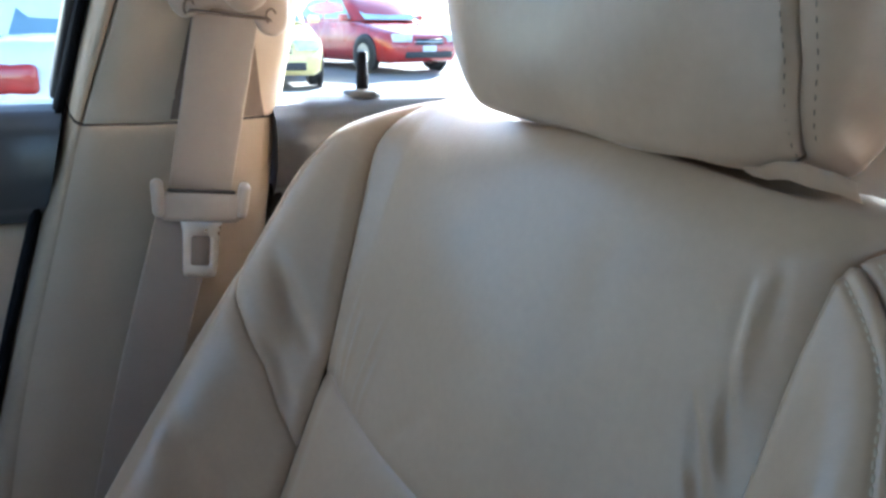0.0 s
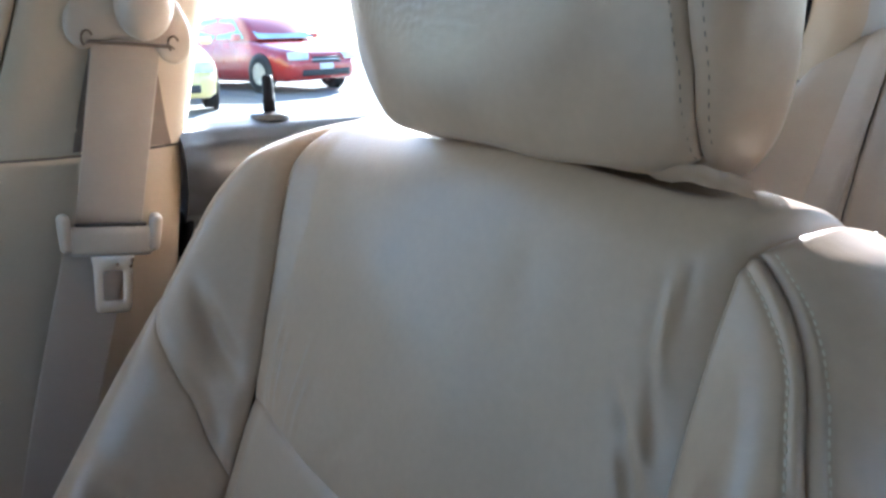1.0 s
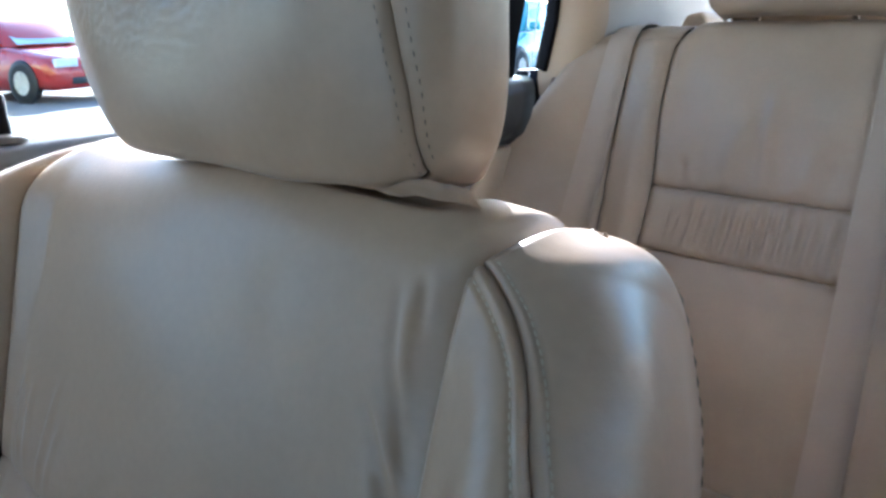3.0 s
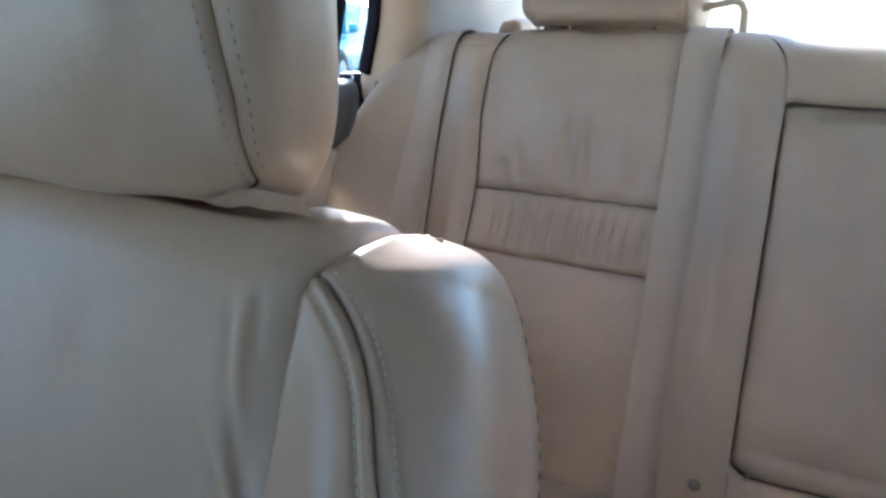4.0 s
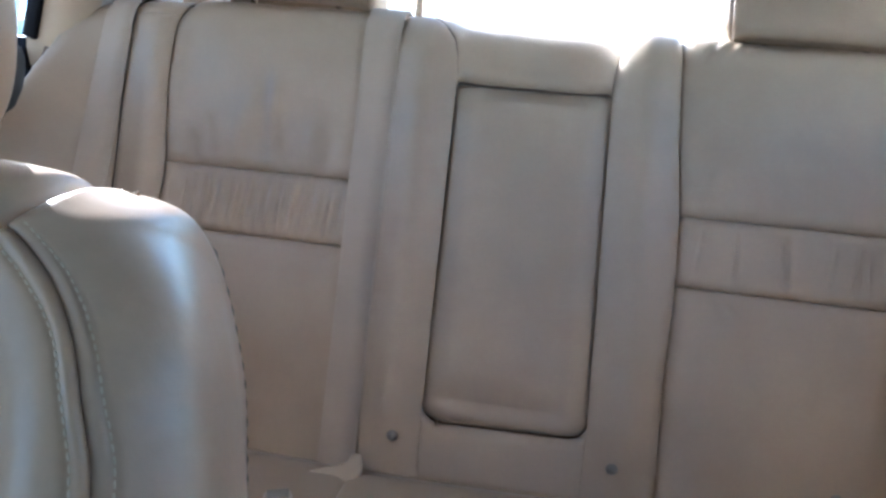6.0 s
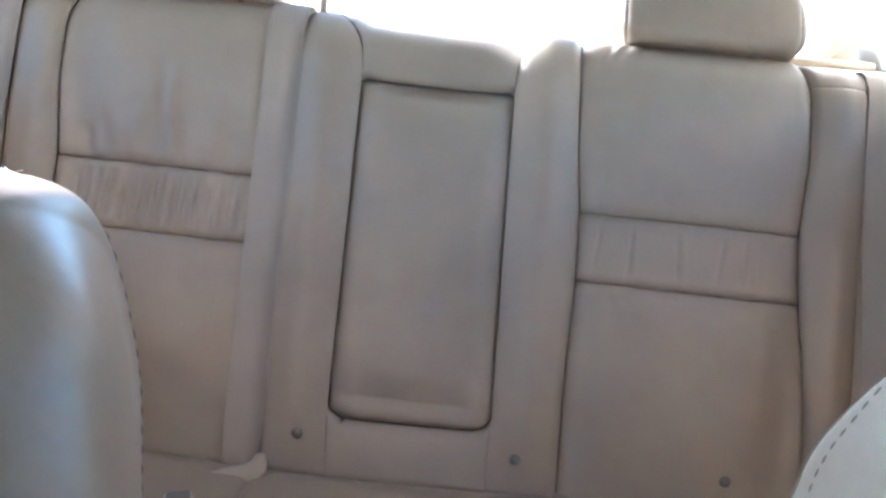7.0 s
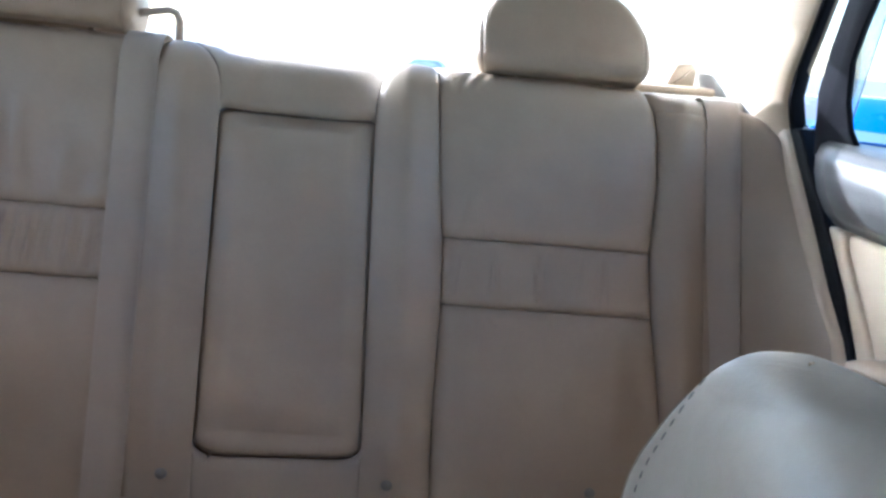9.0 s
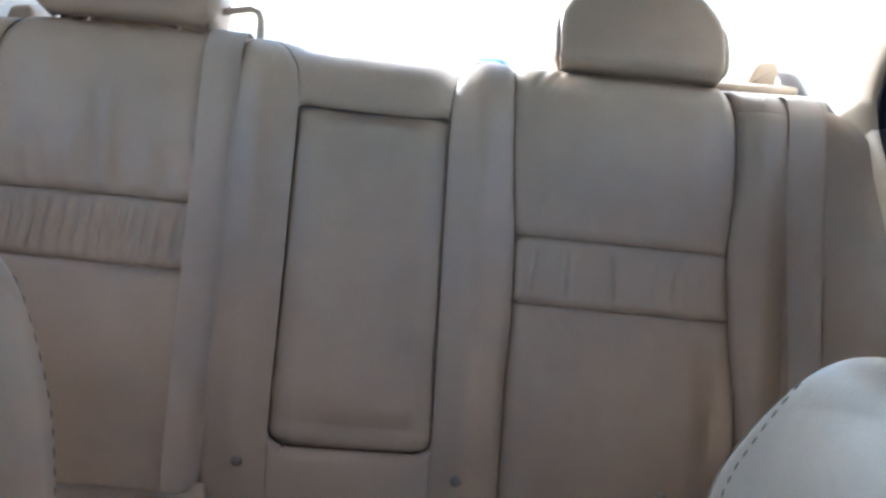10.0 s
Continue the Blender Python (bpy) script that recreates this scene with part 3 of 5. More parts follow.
def rear_body(a, b):
    x = np.asarray(a, float)
    top = 0.582 - 0.004 * sstep(x, 0.15, 0.24) + 0.004 * (1 - sstep(np.abs(x), 0.15, 0.24)) - 0.004 * (1 - sstep(np.abs(x), 0.10, 0.13)) - 0.012 * sstep(np.abs(x), 0.48, 0.53) - np.where(x < 0, 0.022, 0.05) * sstep(np.abs(x), 0.58, 0.70)
    ax = np.abs(x)
    R = 0.045 + 0.032 * (1 - sstep(ax, 0.15, 0.23))
    w, drop = rolled(b, top - R, R)
    mid = 1 - sstep(ax, 0.19, 0.215)
    d = 0.016 * bump(ax - 0.152, 0.03) * mid * sstep(w, -0.05, 0.05)
    d = d + mid * (1 - sstep(ax, 0.060, 0.128)) * (-0.019 * (1 - 0.3 * sstep(w, 0.52, 0.57)) * sstep(w, 0.45, 0.49) - 0.010 * (1 - sstep(w, 0.46, 0.49)) * sstep(w, 0.03, 0.06))
    side = sstep(ax, 0.20, 0.25) * (1 - sstep(ax, 0.44, 0.50))
    d = d + side * (0.014 * bump(w - 0.13, 0.13) + 0.010 * bump(w - 0.45, 0.10))
    d = d + 0.016 * bump(ax - 0.535, 0.03) + 0.010 * sstep(ax, 0.5, 0.6)
    d = d + 0.105 * sstep(ax, 0.60, 0.74) * (1 - 0.75 * sstep(w, 0.30, 0.57))
    # the door-side edge by the driver swells forward, more so lower down
    d = d + sstep(x, 0.575, 0.66) * np.interp(w, [0.0, 0.231, 0.284, 0.356, 0.443, 0.509, 0.56], [0.16, 0.128, 0.096, 0.063, 0.038, 0.034, 0.034])
    return np.stack([x, w, d - drop], -1)


PANEL_IN = curve([-0.05, 0.13, 0.235, 0.33, 0.42, 0.557, 0.7], [0.202, 0.202, 0.206, 0.205, 0.198, 0.192, 0.19], 0.02)
PANEL_OUT = curve([-0.05, 0.09, 0.127, 0.235, 0.33, 0.44, 0.52, 0.56, 0.7], [0.512, 0.511, 0.509, 0.499, 0.494, 0.502, 0.500, 0.492, 0.485], 0.02)
ARM_LO, ARM_HI = 0.023, 0.487


def arm_edge(b, r0=0.027, r1=0.012):
    b = np.asarray(b, float)
    x = np.interp(b, [ARM_LO, ARM_HI], [0.1100, 0.1040])
    for q, r in ((b - ARM_LO, r0), (ARM_HI - b, r1)):
        k = np.clip(r - q, 0, r)
        x = x - (r - np.sqrt(np.maximum(r * r - k * k, 0))) * 0.9
    return x


def fillet(s, r):
    """Rounded corner of the opening round the armrest, across it from 0 to 1."""
    k = np.clip(np.abs(np.asarray(s, float) - 0.5) * 0.216 - (0.108 - r), 0, r)
    return (r - np.sqrt(r * r - k * k)) * 0.9


def upright_in(b):
    return np.interp(b, [-0.06, ARM_LO, ARM_HI, 0.52, 0.545, 0.57, 0.60, 0.72], [0.107, 0.109, 0.104, 0.106, 0.112, 0.126, 0.150, 0.16])


def rear_seat():
    seat = thing("rear_bench", (0, 1.15, FLOOR_Z), "beige leather rear bench seat with a folded-up centre armrest", "rear seat")
    pn = lambda nm, lab="", mat=leather_rear_dim, **k: part(nm, patch(rear_body, place=rear_put, **k), mat, seat, lab)
    rng = np.random.default_rng(4)
    BK = 0.66
    for sg in (-1, 1):
        m = lambda f: (lambda b: sg * f(b))
        order = lambda p, q: (p, q) if sg > 0 else (q, p)
        wide = 0.0 if sg > 0 else 0.014
        p_out = lambda b: PANEL_OUT(b) + wide
        lo, hi = order(m(PANEL_IN), m(p_out))
        gather = []
        if sg < 0:
            for k in range(17):
                x = -0.478 + 0.0162 * k + rng.normal(0, 0.003)
                gather.append((x, 0.325 - rng.uniform(0, 0.02), x - 0.006 + rng.normal(0, 0.004), 0.245 + rng.uniform(0, 0.02), 0.0024, -0.0006 - rng.uniform(0, 0.0018)))
        else:
            for x, h in ((0.275, -0.002), (0.283, 0.001), (0.338, -0.0032), (0.346, 0.0015), (0.395, -0.0012), (0.425, -0.0018), (0.44, 0.001), (0.232, -0.001)):
                gather.append((x, 0.322, x - 0.004, 0.246, 0.0028, h * 1.5))
        upper = []
        if sg < 0:
            for x, ln, h in ((-0.47, 0.05, -0.003), (-0.44, 0.08, -0.003), (-0.405, 0.10, 0.003), (-0.37, 0.16, -0.004), (-0.352, 0.15, 0.004), (-0.33, 0.1, -0.003), (-0.30, 0.09, 0.003), (-0.275, 0.06, -0.0025)):
                upper.append((x, 0.335, x + 0.012 * math.sin(x * 60), 0.335 + ln, 0.0095, h * 1.25))
        else:
            upper = [(0.22, 0.34, 0.24, 0.40, 0.006, -0.002), (0.3, 0.34, 0.305, 0.40, 0.01, 0.001), (0.215, 0.53, 0.25, 0.60, 0.004, -0.003), (0.235, 0.53, 0.27, 0.60, 0.004, -0.003), (0.255, 0.53, 0.285, 0.6, 0.004, -0.002)]
        lower = [(-0.245 * -sg, 0.235, 0.27 * sg, 0.19, 0.004, -0.0016), (0.30 * sg, 0.235, 0.31 * sg, 0.17, 0.01, 0.001), (0.26 * sg, 0.232, 0.29 * sg, 0.20, 0.004, -0.002)]
        nse = lambda A, B: 0.0008 * np.sin(A * 47 + B * 21) * np.sin(B * 39 + 0.5)
        pleats = lambda A, B: 0.0023 * np.sin((A + 0.48) / 0.0180 * 6.283 + 1.1 * np.sin(B * 31) + 1.5 * np.sin(A * 37)) * sstep(A, -0.475, -0.44) * (1 - sstep(A, -0.235, -0.205)) * sstep(B, 0.243, 0.262) * (1 - 0.8 * sstep(B, 0.30, 0.334))
        W1 = lambda s: np.full_like(np.asarray(s, float), 0.334)
        W2 = lambda s: np.full_like(np.asarray(s, float), 0.243)
        pn("upper_panel", lo=lo, hi=hi, b0=W1, b1=BK, nu=80, nv=100, sink=(0.010, 0.010, 0.008, 0), rad=0.016, extra=lambda A, B: folds(A, B, upper) + nse(A, B))
        pn("gathered_band", lo=lo, hi=hi, b0=W2, b1=W1, nu=150, nv=44, sink=(0.010, 0.010, 0.008, 0.008), rad=0.011, extra=lambda A, B: folds(A, B, gather) + (pleats(A, B) if sg < 0 else 0))
        pn("lower_panel", lo=lo, hi=hi, b0=-0.06, b1=W2, nu=70, nv=80, sink=(0.010, 0.010, 0.005, 0.008), rad=0.016, extra=lambda A, B: folds(A, B, lower) + nse(A, B))
        b_out = lambda b: np.full_like(np.asarray(b, float), 0.572 + wide)
        lo, hi = order(m(p_out), m(b_out))
        tb = 0.535 if sg > 0 else 0.545
        pn("inner_bolster", lo=lo, hi=hi, b0=-0.06, b1=tb, nu=40, nv=90, sink=(0.009, 0.004, 0.004, 0.002), rad=0.012)
        pn("inner_bolster_top", lo=lo, hi=hi, b0=tb, b1=BK, nu=40, nv=30, sink=(0.009, 0.004, 0.002, 0), rad=0.012)
        lo, hi = order(m(b_out), m(lambda b: np.interp(b, [-0.06, 0.2, 0.36, 0.45, 0.52, 0.66], [0.745, 0.738, 0.712, 0.692, 0.67, 0.66] if sg < 0 else [0.705, 0.700, 0.684, 0.668, 0.652, 0.645])))
        pn("outer_bolster", lo=lo, hi=hi, b0=-0.06, b1=BK, nu=50, nv=90, sink=(0.004, 0.006, 0.004, 0) if sg > 0 else (0.006, 0.004, 0.004, 0), rad=0.018)
        lo, hi = order(m(upright_in), m(PANEL_IN))
        pn("centre_upright", lo=lo, hi=hi, b0=-0.06, b1=BK, nu=44, nv=110, sink=(0.0022, 0.008, 0.005, 0) if sg > 0 else (0.008, 0.0022, 0.005, 0), rad=0.014)
        # press-in buttons of the cover
        for x in ((0.145, 0.418) if sg > 0 else (0.145, 0.418)):
            p = rear_put(rear_body(np.array(sg * x), np.array(0.0 if x < 0.2 else 0.004)))
            bm = bmesh.new()
            bmesh.ops.create_cone(bm, cap_ends=True, segments=20, radius1=0.0082, radius2=0.0066, depth=0.005)
            bmesh.ops.transform(bm, matrix=Matrix.Translation(p) @ Vector(REAR_N).to_track_quat('Z', 'Y').to_matrix().to_4x4(), verts=bm.verts)
            part("cover_button", bm, button_mat, seat, "small round grey cover button")
    pn("centre_header", lo=lambda b: -upright_in(b), hi=upright_in, b0=lambda s: 0.489 - fillet(s, 0.014), b1=BK, nu=60, nv=60, sink=(0.0006, 0.0006, 0.010, 0), rad=0.014, extra=lambda A, B: 0.001 * np.sin(A * 40) * np.sin(B * 60))
    pn("centre_rail", lo=lambda b: -upright_in(b), hi=upright_in, b0=-0.06, b1=lambda s: ARM_LO - 0.002 + 0.006 * s + fillet(s, 0.027), nu=60, nv=36, sink=(0.002, 0.002, 0.005, 0.008), rad=0.016)
    pn("armrest", "folded-up padded centre armrest", lo=lambda b: -arm_edge(b), hi=arm_edge, b0=lambda s: ARM_LO + 0.006 * s, b1=ARM_HI, nu=70, nv=130, sink=(0.022, 0.022, 0.016, 0.020), rad=0.030,
             extra=lambda A, B: 0.016 * (1 - (A / 0.11) ** 2) * sstep(B, 0.02, 0.1) * (1 - sstep(B, 0.42, 0.49)) + 0.004)
    lin = lambda a, b: rear_body(a, b) - np.array([0, 0, 0.020])
    part("lining", patch(lin, -0.70, 0.70, -0.06, 0.6, 90, 40, place=rear_put), slot_and_shade_brown, seat)
    # the bench below
    def bench(a, b):
        y, dt = rolled(b, 0.46, 0.06)
        ax = np.abs(a)
        z = 0.006 + 0.07 * y + 0.012 * bump(ax - 0.35, 0.16) + 0.03 * sstep(ax, 0.55, 0.68) - 0.012 * bump(y, 0.02)
        return np.stack([a, y, z - dt], -1)
    base = REAR_O - 0.046 * REAR_UP + np.array([0, 0.0, 0.0])
    bput = lambda P: base + P[..., :1] * np.array([1.0, 0, 0]) + P[..., 1:2] * np.array([0, -1.0, 0]) + P[..., 2:] * np.array([0, 0, 1.0])
    for lo, hi in ((-0.70, -0.192), (-0.192, 0.196), (0.196, 0.70)):
        part("bench_cushion", patch(bench, lo, hi, -0.03, 0.74, 50, 60, sink=(0.006, 0.006, 0.004, 0), rad=0.02, out=1, place=bput, flip=True), leather_rear_dim, seat)
    part("bench_base", bevel_box((0, 1.12, (FLOOR_Z + 0.46) / 2), (1.36, 0.56, 0.46 - FLOOR_Z), 0.01), carpet, seat)
    # head restraints
    for cx, w0 in ((0.3665, 0.580), (-0.360, 0.588)):
        def rh(a, b):
            r = 0.024
            w2, d2 = rolled(-b, -0.026, r)
            w1, d1 = rolled(b, 0.115, 0.03)
            w = np.where(b > 0.07, w1, -w2)
            h = RH_H(w)
            u, ds = rolled(np.abs(a), h - 0.022, 0.022)
            return np.stack([cx + u * np.sign(a), w0 - 0.004 + w, 0.012 - 0.6 * u ** 2 - 0.15 * w - ds - d1 - d2], -1)
        hd = part("headrest", patch(rh, -0.118, 0.118, -0.03, 0.17, 60, 50, sink=(0.0018, 0.0018, 0, 0), rad=0.005, place=rear_put), leather_rear_dim, seat, "rounded leather rear headrest")
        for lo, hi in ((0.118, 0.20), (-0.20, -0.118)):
            part("headrest_side", patch(rh, lo, hi, -0.03, 0.17, 36, 50, sink=(0.0018, 0, 0, 0) if lo > 0 else (0, 0.0018, 0, 0), rad=0.005, place=rear_put), leather_rear_dim, hd)
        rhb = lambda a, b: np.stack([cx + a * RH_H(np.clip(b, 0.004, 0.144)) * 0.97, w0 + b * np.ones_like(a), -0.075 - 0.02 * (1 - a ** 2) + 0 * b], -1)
        part("headrest_back", patch(rhb, -1.0, 1.0, 0.0, 0.138, 20, 16, out=-1, place=rear_put), leather_rear_dim, hd)
        for sg in (-1, 1):
            part("post", tube_geo([rear_put(np.array([cx + sg * 0.065, q, -0.05])) for q in np.linspace(w0 - 0.05, w0 + 0.03, 5)], 0.0055, 10), chrome, hd, "steel headrest post")
    return seat


RH_H = curve([0.0, 0.01, 0.03, 0.05, 0.075, 0.1, 0.12, 0.137, 0.147], [0.108, 0.124, 0.131, 0.132, 0.127, 0.114, 0.096, 0.071, 0.042], 0.007)
rear_seat()


# ---- seat belts ----
def ribbon(points, across, width, thick=0.0013):
    """A strap along points, lying across the given directions."""
    P, X = np.asarray(points, float), np.asarray(across, float)
    T = np.gradient(P, axis=0)
    N = np.cross(T, X)
    N /= np.linalg.norm(N, axis=1, keepdims=True)
    h, k = width / 2, thick / 2
    sec = [(-h, -k * 0.5), (-h, k * 0.5), (-h + 0.0015, k), (-h * 0.5, k * 0.8), (0, k * 0.8), (h * 0.5, k * 0.8), (h - 0.0015, k), (h, k * 0.5), (h, -k * 0.5), (0, -k), (-h, -k * 0.5)]
    vs = []
    for p, x, n in zip(P, X, N):
        vs += [p + a * x + b * n for a, b in sec]
    return np.array(vs), grid_faces(len(P), len(sec), False)


def rear_strap(name, xs, ws, lift, label, w_end):
    b = np.linspace(ws[0], ws[1], 60)
    x = np.interp(b, [min(ws), max(ws)], xs)
    p, n = line_on(rear_body, x, b, lift)
    P = rear_put(p)
    ac = np.gradient(P, axis=0)
    ac /= np.linalg.norm(ac, axis=1, keepdims=True)
    nw = n[:, :1] * np.array([1.0, 0, 0]) + n[:, 1:2] * REAR_UP + n[:, 2:] * REAR_N
    for k in range(3):
        nw[:, k] = np.convolve(np.pad(nw[:, k], 6, mode='edge'), np.ones(13) / 13, 'valid')
    X = np.cross(ac, nw)
    X /= np.linalg.norm(X, axis=1, keepdims=True)
    belt = thing(name, P[0], label, "seat belt", "rear seat belts")
    part("webbing", ribbon(P, X, w_end), webbing, belt)
    N = np.cross(np.gradient(P, axis=0), X)
    N /= np.linalg.norm(N, axis=1, keepdims=True)
    for sd in (-1, 1):
        part("selvedge", ribbon(P + X * sd * (w_end / 2 - 0.002) + N * 0.0002, X, 0.0030, 0.0016), webbing_edge, belt, "tightly woven strap edge")
    return belt, P, X


centre_belt, cP, cX = rear_strap("centre_seat_belt", (-0.219, -0.211), (-0.055, 0.645), 0.006, "beige centre rear seat belt hanging over the bench", 0.050)
rear_strap("rear_seat_belt", (-0.640, -0.588), (0.02, 0.645), 0.0055, "beige outer rear seat belt lying on the bolster", 0.046)
rear_strap("rear_seat_belt", (0.597, 0.592), (0.02, 0.645), 0.0055, "beige outer rear seat belt lying on the bolster", 0.046)
# latch plate of the centre belt, lying on the bench
lp = Matrix.Translation(Vector(cP[0]) + Vector((0.004, -0.034, 0.008))) @ Matrix.Rotation(radians(8), 4, 'Z') @ Matrix.Rotation(radians(48), 4, 'X') @ Matrix.Rotation(radians(14), 4, 'Z')
ears = rounded([(-0.046, -0.022), (-0.036, -0.03), (0.022, -0.03), (0.034, -0.010), (0.042, -0.006), (0.046, 0.018), (0.032, 0.022), (0.026, 0.012), (-0.026, 0.012), (-0.034, 0.004), (-0.048, 0.0)], 0.006, 4)
part("latch_body", prism(ears, 0.011, lp, 0.003), trim_beige_shaded, centre_belt, "beige plastic latch plate")
part("tongue", prism(rounded([(-0.012, -0.055), (0.012, -0.055), (0.014, -0.028), (-0.014, -0.028)], 0.004), 0.0022, lp @ Matrix.Translation((0, 0, 0.004)), 0.0), steel, centre_belt, "steel tongue")


# buckle of the next belt, lying half under the strap on the bench
bk = thing("belt_buckle", (-0.243, 1.138, 0.570), "beige plastic seat belt buckle lying on the rear bench", "buckle")
bkm = Matrix.Translation((-0.243, 1.130, 0.582)) @ Matrix.Rotation(radians(20), 4, 'Z') @ Matrix.Rotation(radians(8), 4, 'X')
part("housing", bevel_box((0, 0, 0), (0.034, 0.060, 0.020), 0.006, 3, bkm), belt_plastic, bk)
part("slot", bevel_box((0, 0, 0), (0.024, 0.003, 0.006), 0.001, 1, bkm @ Matrix.Translation((0, 0.030, 0.001))), seam_dark, bk, "dark slot")
part("release_button", bevel_box((0, 0, 0), (0.026, 0.016, 0.004), 0.0015, 2, bkm @ Matrix.Translation((0, 0.020, 0.0095))), button_mat, bk, "grey release button")


# ---- the car's inside: floor, roof, pillars, doors and windows ----
SILL_Z, LEAN = 1.088, 0.36


WALL = {-1: 0.705, 1: 0.662}


def side_x(z, sg):
    return WALL[sg] - LEAN * max(z - SILL_Z, 0)


def flank(sg, upper):
    """Local (along the car, up, +x) axes of a side wall: below the sill upright, above it leaning in."""
    up = Vector((-sg * LEAN, 0, 1)).normalized() if upper else Vector((0, 0, 1))
    y = Vector((0, 1, 0))
    z = y.cross(up)
    m = Matrix((y, up, z)).transposed().to_4x4()
    m.translation = Vector((sg * WALL[sg], 0, SILL_Z if upper else 0))
    return m


def wall_plate(pts, sg, upper, inset, thick, r=0.004):
    """A plate on a side wall from (y, z) corners; inset: how far its face stands in from the wall line."""
    k = math.hypot(1, LEAN) if upper else 1
    out = [(y, (z - SILL_Z) * k) if upper else (y, z) for y, z in pts]
    off = -inset if sg > 0 else inset - thick
    return prism(out, thick, flank(sg, upper) @ Matrix.Translation((0, 0, off)), r, 2)


structure("floor", bevel_box((0, 0.55, FLOOR_Z - 0.025), (1.5, 3.2, 0.05), 0.004, 1), carpet, "tan carpeted car floor", "floor")
# out of view; rear edge set to limit the sun coming in
roof = structure("ceiling", bevel_box((0, 0.50, 1.455), (1.22, 2.40, 0.05), 0.01, 2), roof_fabric_cool, "unseen fabric headliner, blue-grey to cool and dim bounced light", "ceiling")


def side_wall(sg):
    # roof rail
    structure("trim", wall_plate([(-0.75, 1.385), (1.62, 1.385), (1.62, 1.455), (-0.75, 1.455)], sg, True, 0.012, 0.09, 0.008), trim_beige, "beige padded roof rail trim", "trim", True)
    # front door
    d = thing("door_1" if sg < 0 else "door_2", (sg * 0.75, -0.1, FLOOR_Z), "closed front car door with charcoal top and beige panel", "car door", "", "structure")
    part("door_panel", wall_plate([(-1.2, 0.29), (0.20, 0.29), (0.27, 0.62), (0.305, 0.85), (0.345, 0.985), (-1.2, 0.985)], sg, False, 0.0, 0.09, 0.01), trim_beige, d, "beige moulded lower panel")
    door_cap(sg, -1.2, lambda z: 0.350 + 0.24 * (z - 1.0), d)
    # unseen panels added over the front side windows to block light
    if sg < 0:
        structure("light_block_west", wall_plate([(-1.2, 1.07), (-0.30, 1.07), (-0.23, 1.40), (-0.62, 1.40)], sg, True, -0.045, 0.03, 0.004), trim_dark, "unseen dark panel added over the front window to block light", "wall")
    else:
        # stands in the way of light from the driver's window, out of view
        structure("light_block_east", wall_plate([(-1.2, 1.07), (0.36, 1.07), (0.44, 1.40), (-0.62, 1.40)], sg, True, -0.035, 0.03, 0.004), trim_dark, "unseen dark panel added over the driver's window to block light", "wall")
    part("window_frame", wall_plate([(0.360, 1.085), (0.376, 1.085), (0.454, 1.39), (0.440, 1.39)], sg, True, -0.004, 0.03, 0.004), trim_dark, d, "black window frame")
    part("pane", wall_plate([(-0.7, 1.07), (0.372, 1.07), (0.450, 1.37), (-0.55, 1.37)], sg, True, -0.028, 0.004, 0.0), glass, d, "clear side window glass", False).visible_shadow = False
    # rear door
    d = thing("door_3" if sg < 0 else "door_4", (sg * 0.75, 0.9, FLOOR_Z), "closed rear car door with charcoal top and beige panel", "car door", "", "structure")
    if sg < 0:
        seam = [(0.86, 0.32), (0.98, 0.55), (1.09, 0.70), (1.19, 0.855), (1.240, 0.925), (1.283, 0.984)]
        rear = [(0.93, 0.32), (1.06, 0.55), (1.17, 0.70), (1.262, 0.855), (1.312, 0.925), (1.345, 0.984)]
        edge = [(1.466, 1.09), (1.436, 1.04), (1.394, 0.97), (1.352, 0.90), (1.302, 0.84), (1.215, 0.70), (1.10, 0.55), (0.97, 0.32)]
        post = [(1.252, 1.07), (1.352, 1.07), (1.338, 1.13), (1.330, 1.20), (1.290, 1.37), (1.225, 1.37), (1.268, 1.22), (1.283, 1.14), (1.262, 1.105)]
        line = [(1.05, 1.437), (1.086, 1.432), (1.17, 1.424), (1.27, 1.384), (1.40, 1.322)]
        panes = [(0.525, 1.07), (1.30, 1.07), (1.26, 1.37), (0.560, 1.37)], [(1.33, 1.07), (1.425, 1.07), (1.36, 1.37), (1.29, 1.37)]
    else:
        seam = [(0.80, 0.32), (0.93, 0.55), (1.025, 0.70), (1.148, 0.88), (1.190, 0.926), (1.222, 0.965), (1.230, 0.984)]
        rear = [(0.83, 0.32), (0.955, 0.55), (1.055, 0.70), (1.171, 0.864), (1.208, 0.914), (1.246, 0.957), (1.270, 0.984)]
        edge = [(1.409, 1.09), (1.364, 1.041), (1.296, 0.967), (1.244, 0.908), (1.196, 0.862), (1.085, 0.70), (0.982, 0.55), (0.852, 0.32)]
        post = [(1.245, 1.07), (1.350, 1.06), (1.316, 1.139), (1.272, 1.192), (1.222, 1.244), (1.10, 1.37), (1.05, 1.37), (1.170, 1.243), (1.204, 1.21), (1.235, 1.175), (1.255, 1.13), (1.258, 1.098)]
        line = [(1.05, 1.406), (1.11, 1.403), (1.141, 1.389), (1.184, 1.341), (1.246, 1.275), (1.40, 1.12)]
        panes = [(0.525, 1.07), (1.335, 1.07), (1.14, 1.37), (0.560, 1.37)], [(1.32, 1.07), (1.40, 1.07), (1.13, 1.37), (1.08, 1.37)]
    lz, ly = [p[0] for p in line], [p[1] for p in line]
    line_y = lambda z: float(np.interp(z, lz, ly))
    main = [(0.538, 0.984), (0.49, 0.32)] + [(y - 0.0035, z) for y, z in seam]
    part("door_panel", wall_plate(main, sg, False, 0.0, 0.09, 0.008), trim_beige, d, "beige padded door panel")
